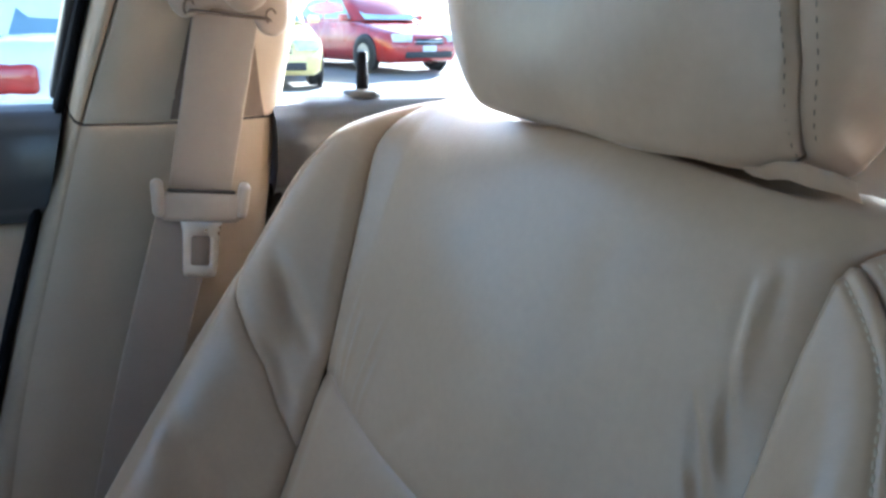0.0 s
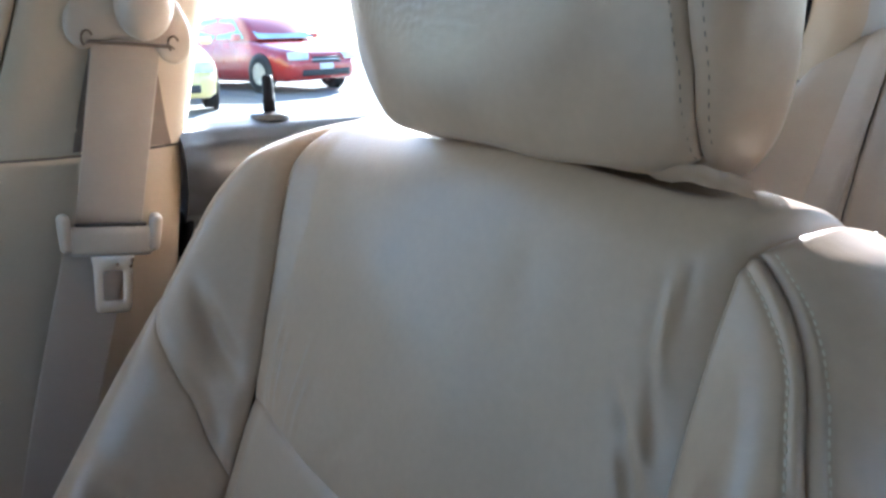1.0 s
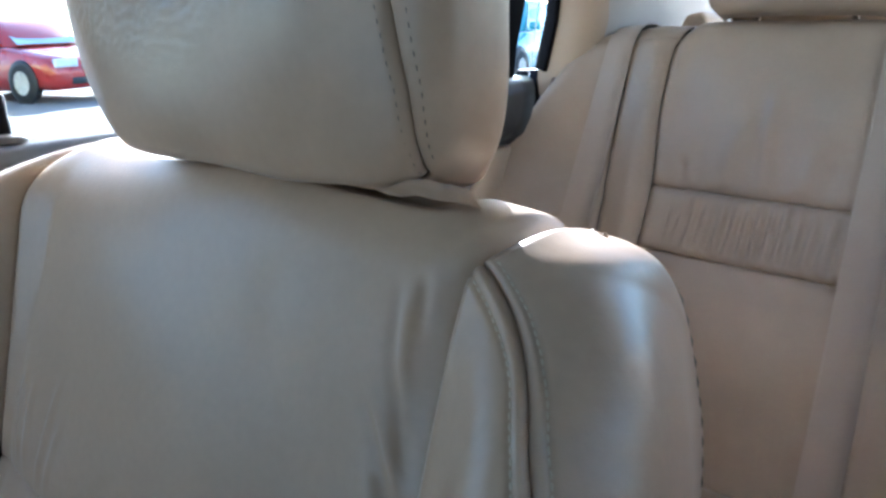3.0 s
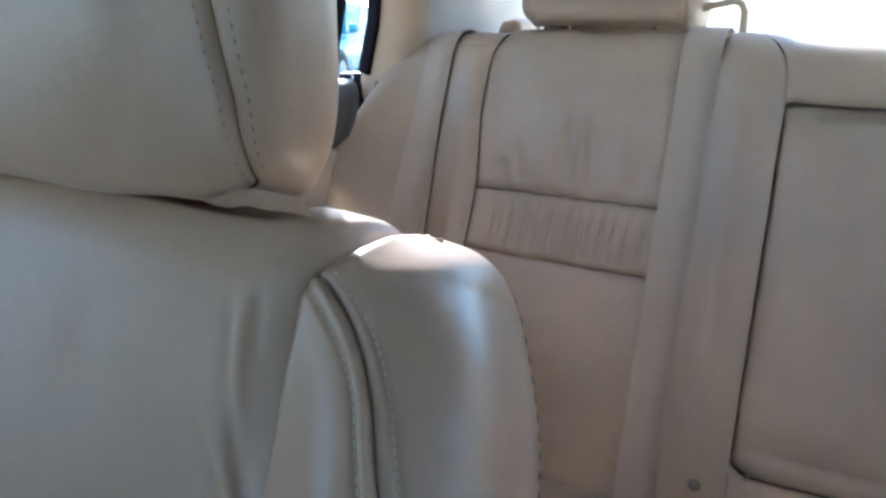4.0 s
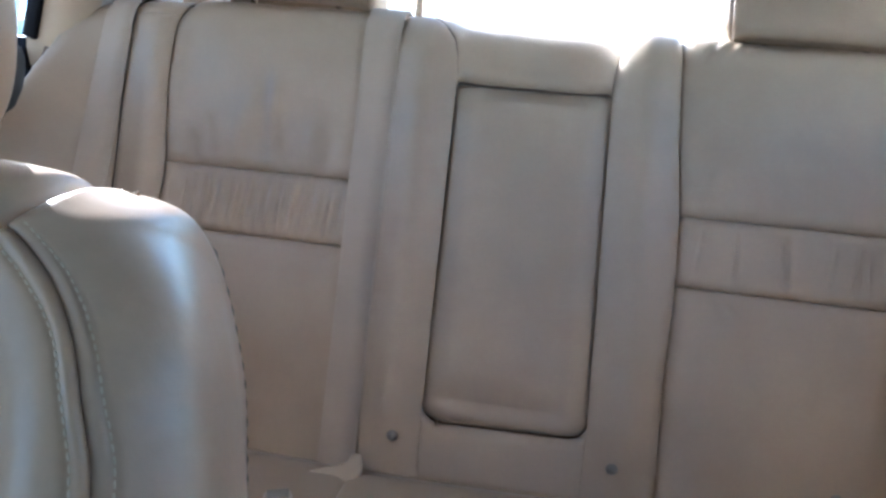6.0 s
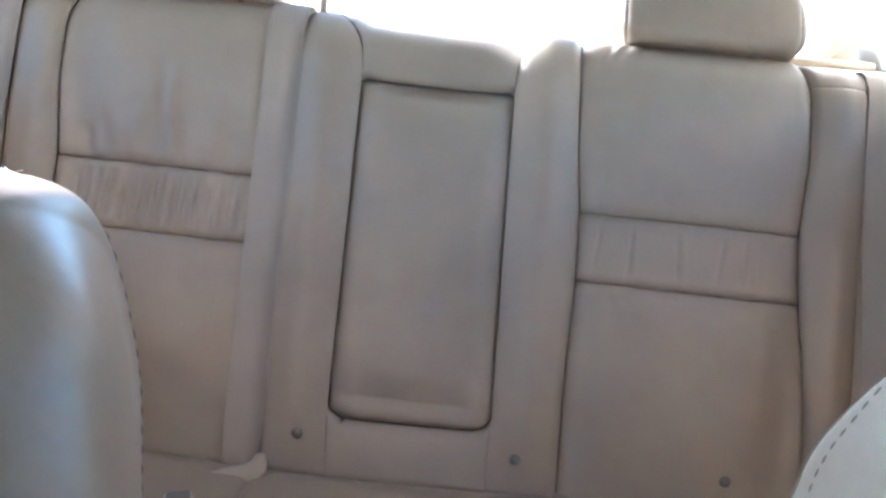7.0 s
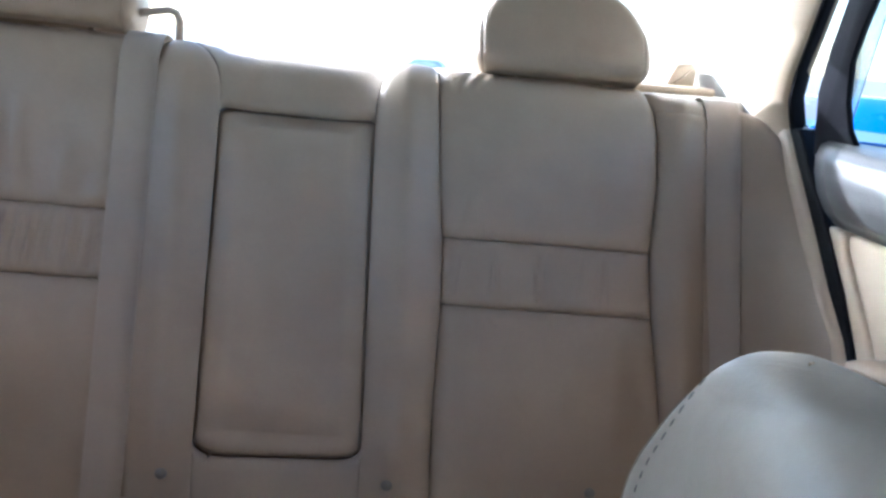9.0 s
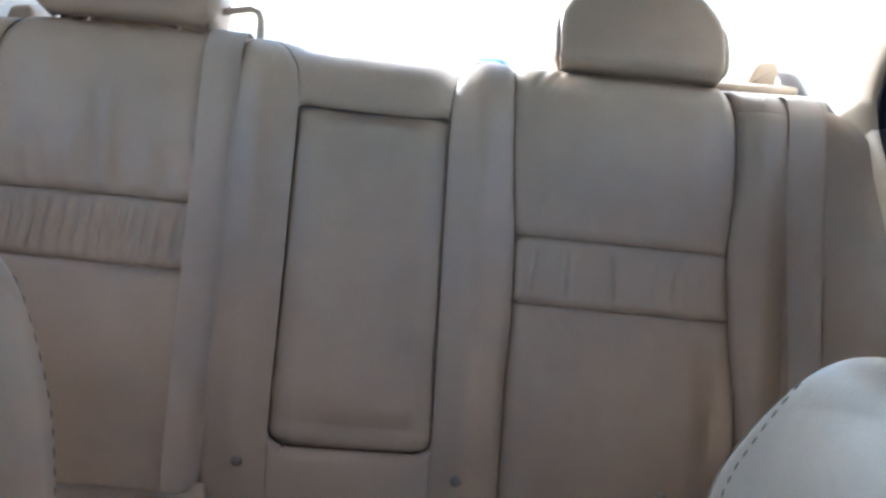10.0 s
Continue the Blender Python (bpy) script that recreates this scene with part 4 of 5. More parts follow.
    part("edge_panel", wall_plate([(y + 0.0035, z) for y, z in seam] + rear[::-1], sg, False, 0.0, 0.09, 0.006), trim_beige, d, "beige rear edge of the door panel")
    door_cap(sg, 0.54, (lambda z: 1.352 + 0.30 * (z - 1.0)) if sg < 0 else (lambda z: 1.262 + 0.45 * (z - 1.0)), d)
    part("window_post", wall_plate(post, sg, True, -0.002, 0.008, 0.002), rubber, d, "black window divider post")
    part("pane", wall_plate(panes[0], sg, True, -0.028, 0.004, 0.0), glass, d, "clear rear side window glass", False).visible_shadow = False
    part("quarter_pane", wall_plate(panes[1], sg, True, -0.028, 0.004, 0.0), glass, d, "small quarter window glass", False).visible_shadow = False
    # lock knob and its collar
    base = Vector((sg * (WALL[sg] + 0.007), 0.634, 1.084))
    bm = bmesh.new()
    prof = [(0.0, 0.040), (0.0040, 0.0395), (0.0054, 0.037), (0.0054, 0.018), (0.0060, 0.017), (0.0060, 0.0), (0.0, 0.0)]
    spin_profile(bm, prof, 16)
    bmesh.ops.translate(bm, verts=bm.verts, vec=base)
    part("lock_knob", bm, rubber, d, "black door lock knob")
    bm = bmesh.new()
    spin_profile(bm, [(0.0066, 0.0), (0.0066, 0.0045), (0.0085, 0.0052), (0.0125, 0.0030), (0.0165, 0.0042), (0.0190, 0.0025), (0.0195, -0.002)], 20)
    bmesh.ops.translate(bm, verts=bm.verts, vec=base)
    part("knob_collar", bm, trim_dark, d, "dark collar of the lock knob")
    # seals at the door's rear edge
    low = [(y + 0.006, z) for y, z in rear] + [(edge[1][0] - 0.03, 1.04), (edge[0][0] - 0.03, 1.09)] + edge
    structure("trim", wall_plate(low, sg, False, -0.02 if sg < 0 else -0.002, 0.05, 0.004), rubber, "black rubber door seal", "seal")
    zz = np.linspace(1.085, 1.39, 9)
    structure("trim", wall_plate([(line_y(z) + 0.002, z) for z in zz] + [(line_y(z) - 0.010, z) for z in zz[::-1]], sg, True, -0.002, 0.02, 0.003), rubber, "black rubber window seal", "seal", True)
    # quarter trim: strip by the seal, and the broad pillar panel behind it
    strip = [(y - 0.004, z) for y, z in edge] + [(1.75, 0.32), (1.75, 1.088)]
    structure("trim", wall_plate(strip, sg, False, 0.006, 0.06, 0.01), trim_beige, "beige trim between the door seal and the bench", "trim", True)
    rows = []
    for z in np.linspace(1.05, 1.40, 14):
        y0 = line_y(z)
        rows.append([(sg * (side_x(z, sg) + (x if sg < 0 or x > 0 else 0.25 * x)), y0 + y * (1.0 if sg < 0 else 1.4), z) for x, y in ((0.02, -0.004), (0.0, 0.0), (-0.014, 0.004), (-0.028, 0.011), (-0.040, 0.022), (-0.048, 0.036), (-0.051, 0.055))])
    structure("pillar", (np.array(rows).reshape(-1, 3), grid_faces(14, 7, sg < 0)), trim_beige, "beige rounded front edge of the rear pillar", "pillar", True)
    wide = [(line_y(z) + (0.052 if sg < 0 else 0.074), z) for z in (1.06 if sg < 0 else 0.96, 1.10, 1.14, 1.17, 1.21, 1.27, 1.33, 1.40)] + [(1.62, 1.41), (1.80, 1.27), (2.02, 1.10), (2.02, 1.06 if sg < 0 else 0.96)]
    structure("pillar", wall_plate(wide, sg, True, 0.048 if sg < 0 else 0.010, 0.05, 0.006), headliner, "pale fabric-covered rear pillar panel", "pillar", True)


def spin_profile(bm, prof, n):
    rings = []
    for r, z in prof:
        rings.append([bm.verts.new((r * math.cos(2 * math.pi * k / n), r * math.sin(2 * math.pi * k / n), z)) for k in range(n)] if r > 0 else [bm.verts.new((0, 0, z))])
    for a, b in zip(rings, rings[1:]):
        for k in range(n):
            q = [a[k % len(a)], a[(k + 1) % len(a)], b[(k + 1) % len(b)], b[k % len(b)]]
            q = list(dict.fromkeys(q))
            if len(q) > 2:
                bm.faces.new(q)
    return bm


def door_cap(sg, y0, y_end, parent):
    """The charcoal top of a door: a rounded ledge below the window."""
    sec = [(0.075, SILL_Z - 0.006), (0.030, SILL_Z - 0.003), (0.0, SILL_Z - 0.004), (-0.016, SILL_Z - 0.009), (-0.028, SILL_Z - 0.022), (-0.032, SILL_Z - 0.04), (-0.029, SILL_Z - 0.062), (-0.016, SILL_Z - 0.085), (-0.002, 0.993), (0.004, 0.986), (0.075, 0.986)]
    fine = []
    for (a, b), (c, d) in zip(sec, sec[1:]):
        fine += [(a + (c - a) * k / 3, b + (d - b) * k / 3) for k in range(3)]
    fine.append(sec[-1])
    rows, n = [], 24
    for i in range(n + 1):
        t = i / n
        tip = 1 - 0.35 * sstep(t, 0.9, 1.0)
        rows.append([(sg * (WALL[sg] + (x if x > 0 else x * tip)), y0 + (float(y_end(z)) - y0) * t, z) for x, z in fine])
    v = np.array(rows).reshape(-1, 3)
    f = grid_faces(n + 1, len(fine), sg > 0)
    f += [tuple(range(len(fine)))[::-1 if sg < 0 else 1], tuple(n * len(fine) + k for k in range(len(fine)))[::1 if sg < 0 else -1]]
    return part("door_cap", (v, f), trim_dark, parent, "charcoal moulded ledge below the window")


def b_pillar(sg):
    zs = np.array([0.32, 0.6, 0.76, 0.86, 0.95, 1.0, 1.04, 1.072, 1.12, 1.17, 1.25, 1.40])
    front = np.interp(zs, [0.32, 0.76, 0.86, 1.0, 1.076, 1.166, 1.40], [0.190, 0.276, 0.302, 0.347, 0.371, 0.398, 0.463])
    rear = np.interp(zs, [0.32, 0.86, 1.0, 1.08, 1.17, 1.40], [0.476, 0.518, 0.538, 0.553, 0.565, 0.608])
    sec = [(0.0, -0.03), (0.0, 0.0), (0.03, 0.012), (0.08, 0.019), (0.125, 0.0215), (0.138, 0.020), (0.143, 0.013), (0.147, 0.013), (0.152, 0.0205), (0.165, 0.0235), (0.22, 0.026), (0.35, 0.029), (0.5, 0.030), (0.65, 0.0295), (0.78, 0.028), (0.9, 0.022), (0.97, 0.010), (1.0, -0.006), (1.0, -0.03)]
    join = lambda t: 1.0665 + 0.016 * math.exp(-t / 0.07) + 0.003 * t
    def stretch_of(low, top, grow, seam=True):
        rows = []
        for q in spaced(16, 0.9):
            row = []
            for t, h in sec:
                z0, z1 = low(t), top(t)
                z = z0 + (z1 - z0) * q
                a, b = np.interp(z, zs, front), np.interp(z, zs, rear)
                e = 0.003 * bump(z - join(t), 0.003)
                hh = h if seam or not 0.13 < t < 0.16 else 0.0215
                tt = t * np.interp(z, [0.32, 1.07, 1.20], [0.5, 0.5, 0.85]) if 0 < t < 0.17 else t
                row.append((sg * (side_x(z, sg) - grow + e - hh), a + (b - a) * tt, z))
            rows.append(row)
        return np.array(rows).reshape(-1, 3), grid_faces(16, len(sec), sg > 0)
    structure("pillar", stretch_of(lambda t: 0.32, lambda t: join(t) - 0.0013, 0.0, False), trim_beige_shaded, "lower centre pillar trim, beige darkened to paint shade", "pillar", True)
    structure("pillar", stretch_of(lambda t: join(t) + 0.0013, lambda t: 1.40, 0.003), trim_beige, "beige upper centre pillar trim", "pillar", True)
    structure("trim", stretch_of(lambda t: join(t) - 0.012, lambda t: join(t) + 0.012, -0.006, False), seam_dark, "dark joint between the pillar trims", "trim", True)
    # seals on both sides of the pillar
    for sh, wd, zt in ((front - 0.0105, 0.010, 1.40), (rear + 0.001, 0.011, 1.066)):
        rows = []
        for z in np.linspace(0.32, zt, 16):
            y = np.interp(z, zs, sh)
            rows.append([(sg * (side_x(z, sg) + x), y + dy, z) for dy, x in ((0, 0.03), (0, 0.0), (wd * 0.3, -0.007), (wd * 0.7, -0.007), (wd, 0.0), (wd, 0.03))])
        structure("trim", (np.array(rows).reshape(-1, 3), grid_faces(16, 6, sg > 0)), rubber, "black rubber door seal by the centre pillar", "seal", True)


for sg in (-1, 1):
    side_wall(sg)
    b_pillar(sg)

# parcel shelf, rear window, and what closes the car behind and ahead
shelf_z = 1.116
structure("parcel_shelf", bevel_box((0, 1.79, shelf_z - 0.02), (1.36, 0.56, 0.04), 0.01, 2), shelf_fabric, "pale fabric parcel shelf behind the bench", "shelf", True)
structure("wall_south", bevel_box((0, 1.66, 0.69), (1.40, 0.06, 0.78), 0.004, 1), carpet, "carpeted bulkhead behind the bench", "bulkhead")
rw = Matrix.Translation((0, 2.06, 1.10)) @ Matrix.Rotation(radians(142.3), 4, 'X')
structure("window_1", prism(rounded([(-0.70, -0.02), (0.70, -0.02), (0.64, 0.58), (-0.64, 0.58)], 0.04), 0.004, rw, 0.0), glass, "clear rear window glass", "window").visible_shadow = False
fr = rounded([(-0.78, -0.08), (0.78, -0.08), (0.70, 0.60), (-0.70, 0.60)], 0.04)
structure("trim", prism(fr, 0.012, rw @ Matrix.Translation((0, 0, 0.006)), 0.002, 1, holes=[rounded([(-0.69, -0.01), (0.69, -0.01), (0.63, 0.56), (-0.63, 0.56)], 0.04)]), rubber, "black rear window surround", "window surround")
ws = Matrix.Translation((0, -1.25, 0.98)) @ Matrix.Rotation(radians(32), 4, 'X')
structure("window_2", prism(rounded([(-0.66, 0), (0.66, 0), (0.54, 0.80), (-0.54, 0.80)], 0.05), 0.005, ws, 0.0), glass, "clear windscreen glass", "window").visible_shadow = False
# out of view; made taller to keep low windscreen light off the seats
structure("dashboard", bevel_box((0, -0.78, 0.85), (1.40, 0.68, 0.38), 0.08, 3), trim_dark, "unseen charcoal dashboard, raised to block low windscreen light", "dashboard", True)
structure("wall_north", bevel_box((0, -1.18, 0.66), (1.40, 0.08, 0.72), 0.01, 1), trim_dark, "dark bulkhead below the windscreen", "bulkhead")
for sg in (-1, 1):
    q = tube_geo([(sg * 0.70, -1.2, 0.98), (sg * 0.66, -0.9, 1.17), (sg * 0.60, -0.58, 1.38), (sg * 0.58, -0.5, 1.43)], 0.035, 10)
    structure("pillar", q, trim_beige, "beige windscreen pillar trim", "pillar", True)

# belt outlets on the shelf
ol = thing("belt_guide", (-0.205, 1.545, shelf_z), "small beige loop guiding the centre belt onto the shelf", "belt guide")
arch = [(-0.248, 1.545, shelf_z + 0.002), (-0.246, 1.545, shelf_z + 0.050), (-0.236, 1.545, shelf_z + 0.058), (-0.19, 1.545, shelf_z + 0.066), (-0.180, 1.545, shelf_z + 0.062), (-0.176, 1.545, shelf_z + 0.052), (-0.178, 1.545, shelf_z + 0.002)]
part("loop", tube_geo(arch, 0.0058, 8), belt_plastic, ol, "beige plastic loop")
for sg in (-1, 1):
    b = thing("belt_outlet", (sg * 0.575, 1.65, shelf_z), "beige moulded belt outlet on the parcel shelf", "belt outlet", "belt outlets")
    part("housing", prism(rounded([(-0.02, 0.0), (0.035, 0.0), (0.037, 0.04), (0.028, 0.05), (0.0, 0.046)], 0.008), 0.08, Matrix.Translation((sg * 0.575, 1.70, shelf_z)) @ Matrix.Rotation(radians(90), 4, 'X'), 0.006), trim_beige, b)
    part("tray", bevel_box((sg * 0.545, 1.62, shelf_z + 0.006), (0.16, 0.10, 0.013), 0.005), trim_beige, b)

# ---- the front passenger's belt ----
fb = thing("front_seat_belt", (-0.655, 0.41, 0.45), "beige front seat belt hanging unbuckled on the pillar", "seat belt")
zz = np.linspace(1.195, 1.012, 30)
P = np.stack([np.interp(zz, [1.0, 1.2], [-0.652, -0.634]), np.interp(zz, [1.012, 1.166, 1.195], [0.4665, 0.4975, 0.503]), zz], -1)
X = np.tile(np.array([0.12, 0.985, -0.10]) / np.linalg.norm([0.12, 0.985, -0.10]), (len(P), 1))
part("webbing", ribbon(P, X, 0.0505), webbing, fb)
zz = np.linspace(1.0, 0.46, 40)
P2 = np.stack([np.interp(zz, [0.46, 0.8, 1.0], [-0.668, -0.662, -0.656]), np.interp(zz, [0.46, 0.70, 0.86, 1.0], [0.330, 0.372, 0.415, 0.458]), zz], -1)
X2 = np.tile(np.array([0.0, 0.98, -0.2]) / np.linalg.norm([0, 0.98, -0.2]), (len(P2), 1))
part("webbing", ribbon(P2, X2, 0.050), webbing, fb)
part("anchor", bevel_box((-0.672, 0.325, 0.45), (0.016, 0.06, 0.05), 0.005), steel, fb, "steel lower anchor")
ax = Vector((0.10, 0.99, -0.10)).normalized()
up = Vector((0.05, 0.14, 1.0)).normalized()
nz = ax.cross(up).normalized()
up = nz.cross(ax)


def on_belt(p):
    m = Matrix((ax, up, nz)).transposed().to_4x4()
    m.translation = Vector(p)
    return m


# brown plate just proud of the pillar, painting the shade behind the webbing
rows = []
for z in np.linspace(1.0715, 1.165, 12):
    y0, y1 = np.interp(z, [1.0715, 1.165], [0.450, 0.472]), np.interp(z, [1.0715, 1.165], [0.529, 0.516])
    rows.append([(-(side_x(z, -1) - 0.003 - 0.0300 - 0.0012 * (1 - abs(2 * t - 1) ** 6)), y0 + (y1 - y0) * t, z) for t in np.linspace(0, 1, 9)])
part("webbing_shade", (np.array(rows).reshape(-1, 3), grid_faces(12, 9, True)), slot_and_shade_brown, fb, "brown plate painting the shade behind the webbing")
# guide ring on the pillar, with its slot and bolt cover
ringp = on_belt((-0.642, 0.500, 1.174))
ring_o = rounded([(0.86 * x, 0.88 * y) for x, y in ((-0.055, 0.002), (-0.054, -0.018), (-0.042, -0.029), (-0.027, -0.024), (-0.014, -0.015), (0.020, -0.020), (0.029, -0.034), (0.043, -0.037), (0.054, -0.027), (0.054, -0.004), (0.044, 0.014), (0.030, 0.038), (-0.024, 0.042), (-0.046, 0.020))], 0.010, 5)
slot = rounded([(-0.032, -0.016), (-0.028, -0.006), (0.028, -0.006), (0.033, -0.016), (0.028, -0.013), (-0.027, -0.013)], 0.002, 2)
ring = part("guide_ring", prism(ring_o, 0.012, ringp @ Matrix.Translation((0, 0.0, -0.002)), 0.004), belt_plastic, fb, "beige moulded belt guide ring")
part("slot", prism(rounded([(-0.033, -0.0205), (-0.030, -0.0168), (0.030, -0.0168), (0.034, -0.0205), (0.030, -0.0195), (-0.029, -0.0195)], 0.0012, 2), 0.002, ringp @ Matrix.Translation((0, 0, 0.0095)), 0.0), slot_and_shade_brown, ring, "dark belt slot")
for x in (-0.031, 0.032):
    pts = [ringp @ Vector((x + 0.004 * math.cos(k), -0.016 + 0.006 * math.sin(k), 0.0105)) for k in np.linspace(0.4, 4.2, 9)]
    part("slot_hook", tube_geo(pts, 0.0009, 6), slot_and_shade_brown, ring)
bm = bmesh.new()
spin_profile(bm, [(0.0, 0.026), (0.010, 0.0255), (0.017, 0.022), (0.021, 0.014), (0.022, 0.0)], 28)
bmesh.ops.scale(bm, verts=bm.verts, vec=(1.0, 1.25, 1.0))
bmesh.ops.transform(bm, matrix=ringp @ Matrix.Translation((0.010, 0.012, 0.006)), verts=bm.verts)
part("bolt_cover", bm, belt_plastic, ring, "rounded beige bolt cover")
# latch with its steel tongue
lat = on_belt((-0.648, 0.4655, 1.004))
latch = part("latch_body", bevel_box((0, 0, 0), (0.066, 0.025, 0.014), 0.0065, 4, lat @ Matrix.Translation((0.001, -0.003, 0.004))), belt_plastic, fb, "beige plastic latch with raised ears")
for x in (-0.0335, 0.0345):
    part("ear", bevel_box((0, 0, 0), (0.0100, 0.031, 0.017), 0.0048, 4, lat @ Matrix.Translation((x, 0.004, 0.004)) @ Matrix.Rotation(radians(6 if x < 0 else -6), 4, 'Z')), belt_plastic, latch)
part("belt_gap", bevel_box((0, 0, 0), (0.054, 0.002, 0.006), 0.0008, 1, lat @ Matrix.Translation((0.001, 0.0105, 0.004))), seam_dark, latch, "dark gap where the webbing enters")
tong = rounded([(-0.0185, -0.0085), (-0.0115, -0.0150), (0.0115, -0.0150), (0.0185, -0.0085), (0.0148, -0.026), (0.0138, -0.062), (0.0115, -0.0655), (-0.0115, -0.0655), (-0.0138, -0.062), (-0.0148, -0.026)], 0.0035, 3)
hole = rounded([(-0.0078, -0.029), (0.0078, -0.029), (0.0078, -0.0555), (-0.0078, -0.0555)], 0.0025, 3)
part("tongue", prism(tong, 0.0026, lat @ Matrix.Translation((0.0015, 0.001, 0.003)), 0.0006, 1, holes=[hole]), steel, latch, "polished steel tongue with a square hole")


# ---- the car park outside ----
def ground_z(x, y=0.0):
    """Ground height: up to the left, down to the right and far rear, fitted to the camera's view."""
    return 0.0175 * float(np.clip(-x - 3, 0, 30)) - 0.10 * float(np.clip(x - 1.5, 0, 8)) - 0.05 * float(np.clip(y - 24, 0, 20))


gx = np.concatenate([[-900, -200, -60], np.linspace(-30, 1, 12), np.linspace(1.5, 9.5, 12), [14, 30, 60, 200, 900]])
gy = np.concatenate([[-900, -200, -60], np.linspace(-30, 40, 15), [80, 200, 900]])
gv = np.array([[(x, y, ground_z(x, y)) for y in gy] for x in gx]).reshape(-1, 3)
structure("ground", (gv, grid_faces(len(gx), len(gy))), asphalt, "sunlit grey asphalt of a car park", "ground", True)


def wheel(parent, place, s):
    bm = bmesh.new()
    spin_profile(bm, [(0.20, -0.10), (0.29, -0.105), (0.315, -0.085), (0.32, 0.0), (0.315, 0.085), (0.29, 0.105), (0.20, 0.10)], 28)
    bmesh.ops.transform(bm, matrix=place, verts=bm.verts)
    w = part("wheel", bm, tyre_rubber, parent, "black tyre")
    bm = bmesh.new()
    spin_profile(bm, [(0.0, 0.094), (0.05, 0.096), (0.06, 0.088), (0.07, 0.086), (0.19, 0.088), (0.205, 0.104), (0.205, -0.09)], 28)
    bmesh.ops.transform(bm, matrix=place, verts=bm.verts)
    rim = part("rim", bm, alloy, w, "alloy rim")
    for k in range(7):
        a = 2 * math.pi * k / 7
        part("spoke", bevel_box((0, 0, 0), (0.16, 0.034, 0.02), 0.006, 1, place @ Matrix.Rotation(a, 4, 'Z') @ Matrix.Translation((0.125, 0, 0.090))), alloy, w)


def car(name, mat, x, y, heading, label, tall=1.43, length=4.5):
    """A parked saloon; heading: degrees the nose is turned to the left of +y."""
    M = Matrix.Translation((x, y, ground_z(x, y))) @ Matrix.Rotation(radians(heading), 4, 'Z')
    c = thing(name, M.translation, label, "car", "parked cars")
    W = lambda P: np.array([list(M @ Vector(p)) for p in np.asarray(P).reshape(-1, 3)])
    L = length / 2
    # lower body, lofted from nose to tail
    st = [(L, 0.55, 0.62, 0.28), (L - 0.03, 0.70, 0.66, 0.22), (L - 0.25, 0.83, 0.73, 0.18), (L - 0.9, 0.87, 0.84, 0.18), (L - 1.35, 0.875, 0.93, 0.18), (0, 0.88, 0.94, 0.18), (-L + 1.3, 0.875, 0.96, 0.18), (-L + 0.6, 0.86, 0.98, 0.18), (-L + 0.12, 0.80, 0.95, 0.22), (-L, 0.66, 0.88, 0.30)]
    ys = np.linspace(L, -L, 46)
    o = np.array(st)[::-1]
    rows = []
    for q in ys:
        hw, top, zb = (float(np.interp(q, o[:, 0], o[:, k])) for k in (1, 2, 3))
        half = [(0, zb), (hw * 0.86, zb), (hw * 0.97, zb + 0.07), (hw, 0.45), (hw * 0.995, 0.62), (hw * 0.965, top - 0.07), (hw * 0.91, top - 0.012), (hw * 0.6, top + 0.012), (0, top + 0.02)]
        rows.append([(a, q, b) for a, b in half] + [(-a, q, b) for a, b in half[-2:0:-1]])
    n = len(rows[0])
    v = np.array(rows).reshape(-1, 3)
    f = []
    for i in range(len(ys) - 1):
        for k in range(n):
            f.append((i * n + k, i * n + (k + 1) % n, (i + 1) * n + (k + 1) % n, (i + 1) * n + k))
    f += [tuple(range(n))[::-1], tuple((len(ys) - 1) * n + k for k in range(n))]
    part("body", (W(v), f), mat, c)
    # cabin
    bz, rz = 0.93, tall
    base = [(0.79, 1.02), (0.80, -1.45)]
    rows = []
    for t in np.linspace(0, 1, 9):
        z = bz + (rz - bz) * (1 - (1 - t) ** 1.6)
        hw = 0.79 - 0.20 * t ** 1.4
        yf, yr = 1.05 - 0.85 * t, -1.55 + 0.65 * t
        ring = []
        for k in range(24):
            a = 2 * math.pi * k / 24
            cx, sy = math.cos(a), math.sin(a)
            ring.append((hw * math.copysign(abs(cx) ** 0.28, cx), (yf + yr) / 2 + (yf - yr) / 2 * math.copysign(abs(sy) ** 0.28, sy), z))
        rows.append(ring)
    v = np.array(rows).reshape(-1, 3)
    f = []
    for i in range(8):
        for k in range(24):
            f.append((i * 24 + k, i * 24 + (k + 1) % 24, (i + 1) * 24 + (k + 1) % 24, (i + 1) * 24 + k))
    f.append(tuple(8 * 24 + k for k in range(24)))
    part("cabin", (W(v), f), mat, c)
    h = rz - bz
    for sg in (-1, 1):
        for nm, q in (("front_window", [(0.80, 0.04), (-0.20, 0.04), (-0.20, h - 0.07), (0.28, h - 0.07)]), ("rear_window", [(-0.27, 0.04), (-1.30, 0.06), (-0.95, h - 0.08), (-0.27, h - 0.07)])):
            pts = []
            for yy, z in q:
                t = 1 - (1 - z / h) ** (1 / 1.6)
                pts.append((sg * (0.79 - 0.20 * t ** 1.4 + 0.012), yy, bz + z))
            part(nm, (W(pts), [(0, 1, 2, 3) if sg < 0 else (3, 2, 1, 0)]), tinted, c, "dark side window", False)
        part("mirror", bevel_box((0, 0, 0), (0.18, 0.10, 0.12), 0.03, 2, M @ Matrix.Translation((sg * 0.92, 0.72, 1.0))), mat, c)
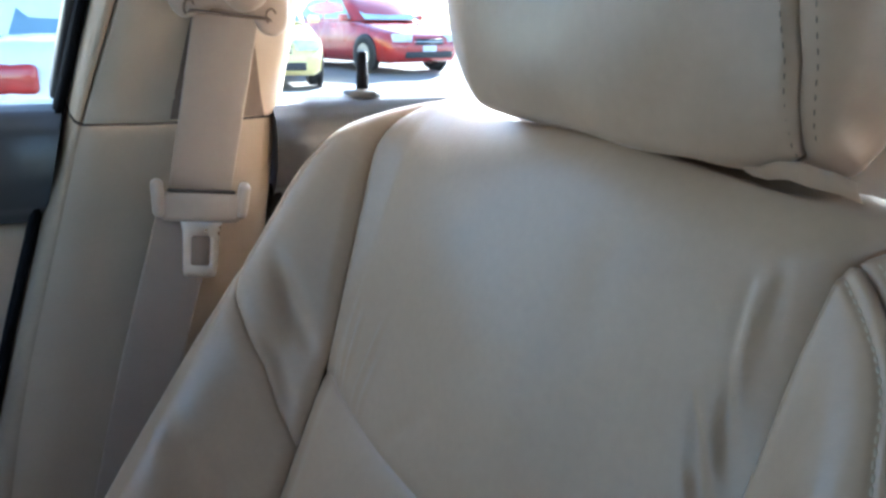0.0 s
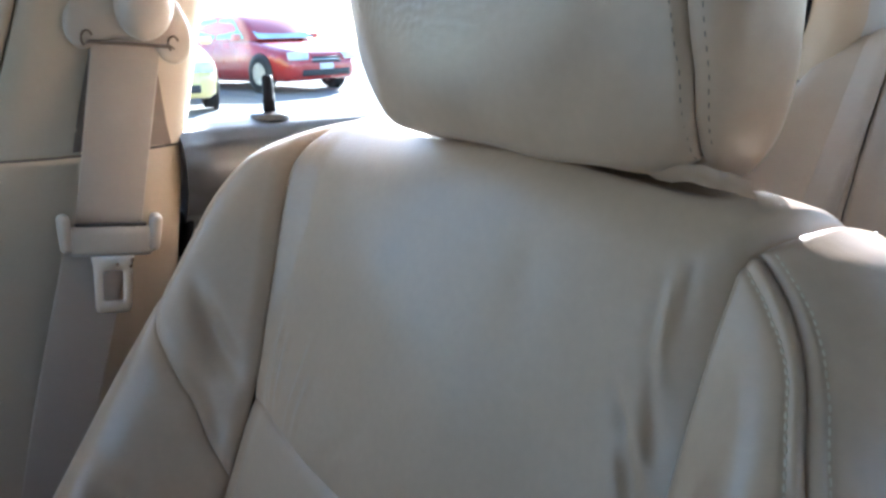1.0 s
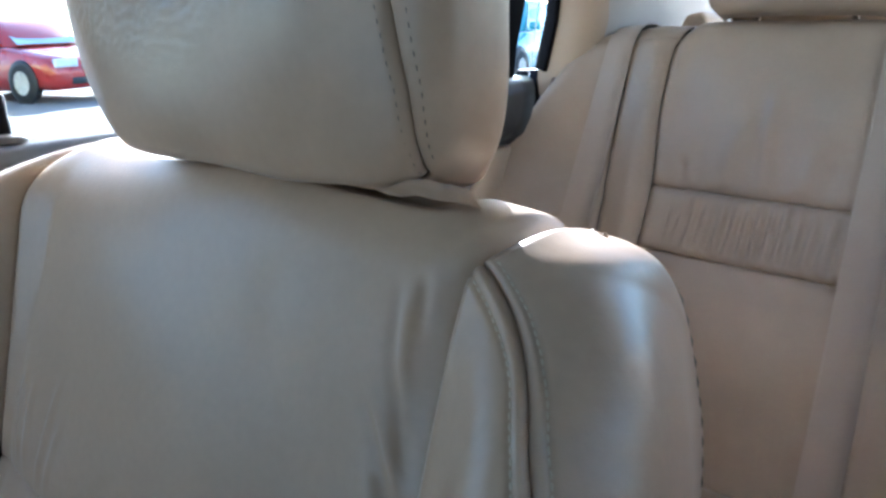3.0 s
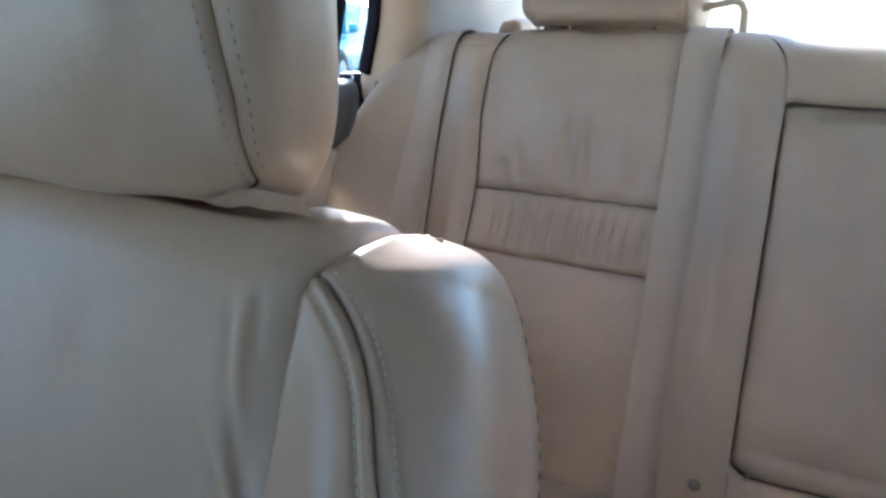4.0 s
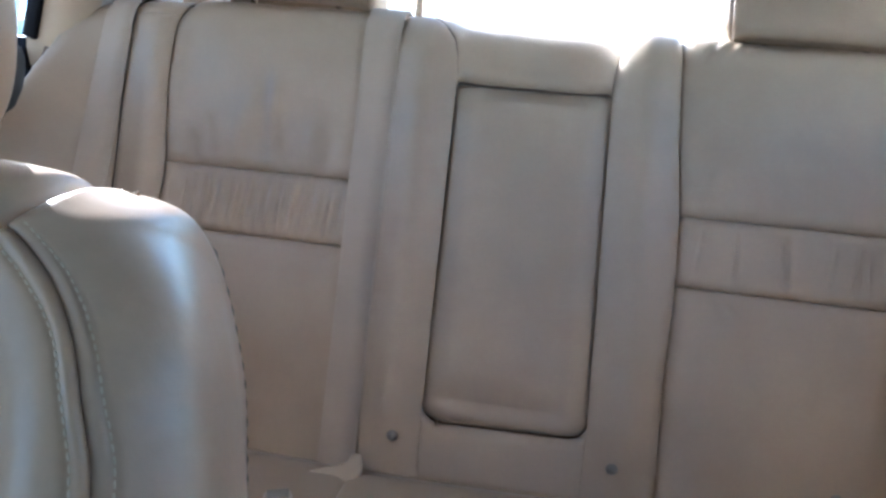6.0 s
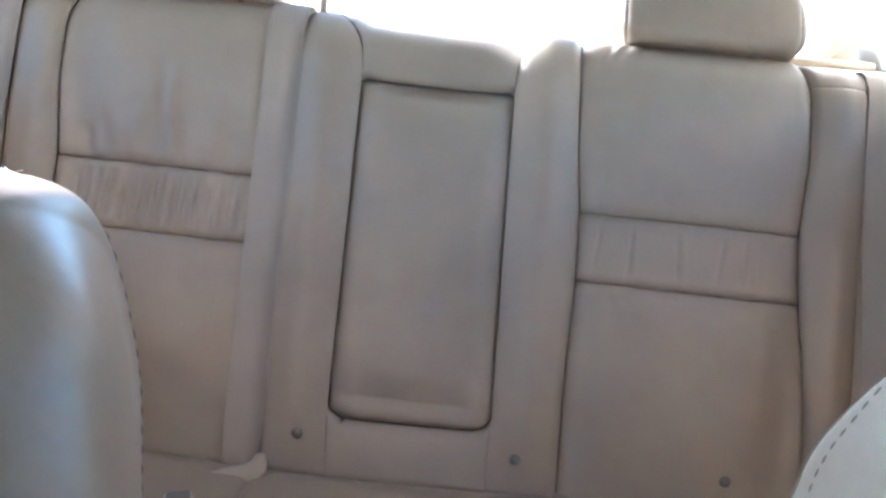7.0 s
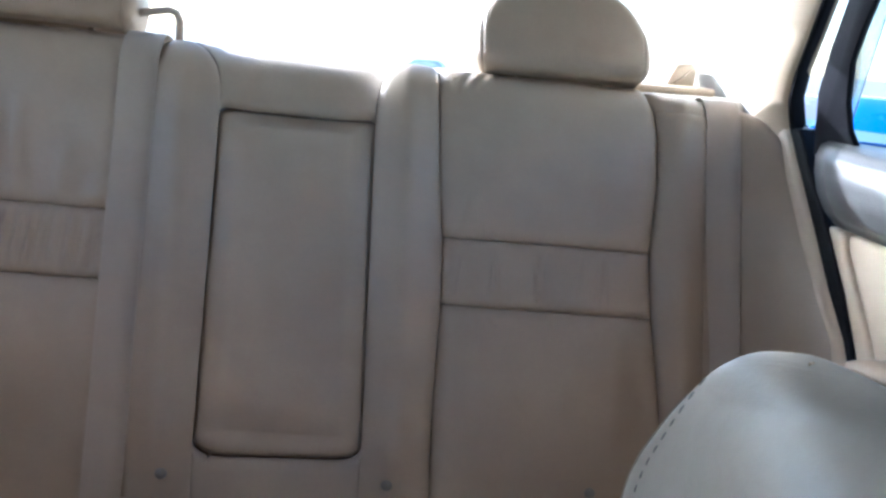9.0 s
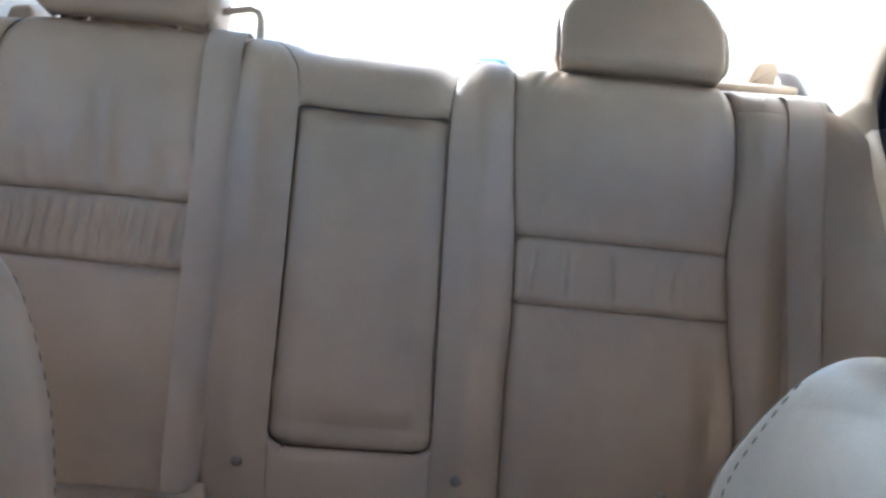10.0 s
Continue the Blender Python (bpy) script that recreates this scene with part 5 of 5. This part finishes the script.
        part("headlight", bevel_box((0, 0, 0), (0.38, 0.24, 0.15), 0.03, 2, M @ Matrix.Translation((sg * 0.57, L - 0.12, 0.63)) @ Matrix.Rotation(radians(-18 * sg), 4, 'Z')), lamp_glass, c, "clear headlight")
        part("tail_light", bevel_box((0, 0, 0), (0.28, 0.20, 0.17), 0.03, 2, M @ Matrix.Translation((sg * 0.62, -L + 0.08, 0.74)) @ Matrix.Rotation(radians(14 * sg), 4, 'Z')), tail_red, c, "red tail light")
        for yy in (1.36, -1.32):
            wheel(c, M @ Matrix.Translation((sg * 0.80, yy, 0.32)) @ Matrix.Rotation(radians(90 * sg), 4, 'Y'), sg)
            bm = bmesh.new()
            spin_profile(bm, [(0.30, 0.0), (0.375, 0.0), (0.385, -0.03), (0.30, -0.03)], 32)
            bmesh.ops.transform(bm, matrix=M @ Matrix.Translation((sg * 0.885, yy, 0.32)) @ Matrix.Rotation(radians(90 * sg), 4, 'Y'), verts=bm.verts)
            part("wheel_arch", bm, black_plastic, c, "dark wheel arch")
    for nm, yb, yt, s2 in (("windscreen", 1.075, 0.33, 1), ("rear_screen", -1.575, -1.0, -1)):
        part(nm, (W([(-0.66, yb, bz + 0.03), (0.66, yb, bz + 0.03), (0.52, yt, rz - 0.05), (-0.52, yt, rz - 0.05)]), [(0, 1, 2, 3) if s2 < 0 else (3, 2, 1, 0)]), tinted, c, "dark glass screen", False)
    part("grille", bevel_box((0, 0, 0), (0.66, 0.08, 0.15), 0.03, 2, M @ Matrix.Translation((0, L - 0.035, 0.565))), black_plastic, c, "dark front grille")
    for k in range(3):
        part("grille_bar", bevel_box((0, 0, 0), (0.70, 0.03, 0.022), 0.006, 1, M @ Matrix.Translation((0, L + 0.003, 0.52 + 0.045 * k))), black_plastic if k != 1 else chrome, c)
    part("lower_intake", bevel_box((0, 0, 0), (1.1, 0.07, 0.12), 0.02, 2, M @ Matrix.Translation((0, L - 0.025, 0.33))), black_plastic, c, "dark lower air intake")
    part("plate", bevel_box((0, 0, 0), (0.32, 0.015, 0.11), 0.004, 1, M @ Matrix.Translation((0, L + 0.012, 0.44))), plate_white, c, "plain pale plate")
    return c


car("red_car", paint_red, -16.3, 6.15, -76, "red saloon parked in sunlight with pale alloy wheels")
car("yellow_car", paint_yellow, -13.9, 3.35, -97, "bright yellow car parked nose towards the lane")
car("white_car", paint_white, -7.5, 0.75, 90, "white car parked alongside, red tail light showing")
car("blue_car", paint_blue, 6.5, 9.7, 147, "bright blue car parked behind the dark window post")
car("grey_car", paint_grey, 8.2, 14.6, 150, "grey-violet car parked further back")
car("teal_car", paint_teal, -9.2, 11.6, 200, "teal car parked beyond the rear door")
car("pale_blue_car", paint_pale, 2.4, 46.0, 90, "pale blue car far behind the rear window")
ub = thing("utility_box", (-27.0, 18.4, ground_z(-27.0, 18.4)), "grey utility cabinet raised on two legs", "utility box")
part("cabinet", bevel_box((-27.0, 18.4, 1.45), (0.5, 0.9, 0.75), 0.04, 2, None), paint_grey, ub)
for dy in (-0.3, 0.3):
    part("leg", bevel_box((-27.0, 18.4 + dy, 0.74), (0.1, 0.1, 0.7), 0.01, 1), steel, ub)
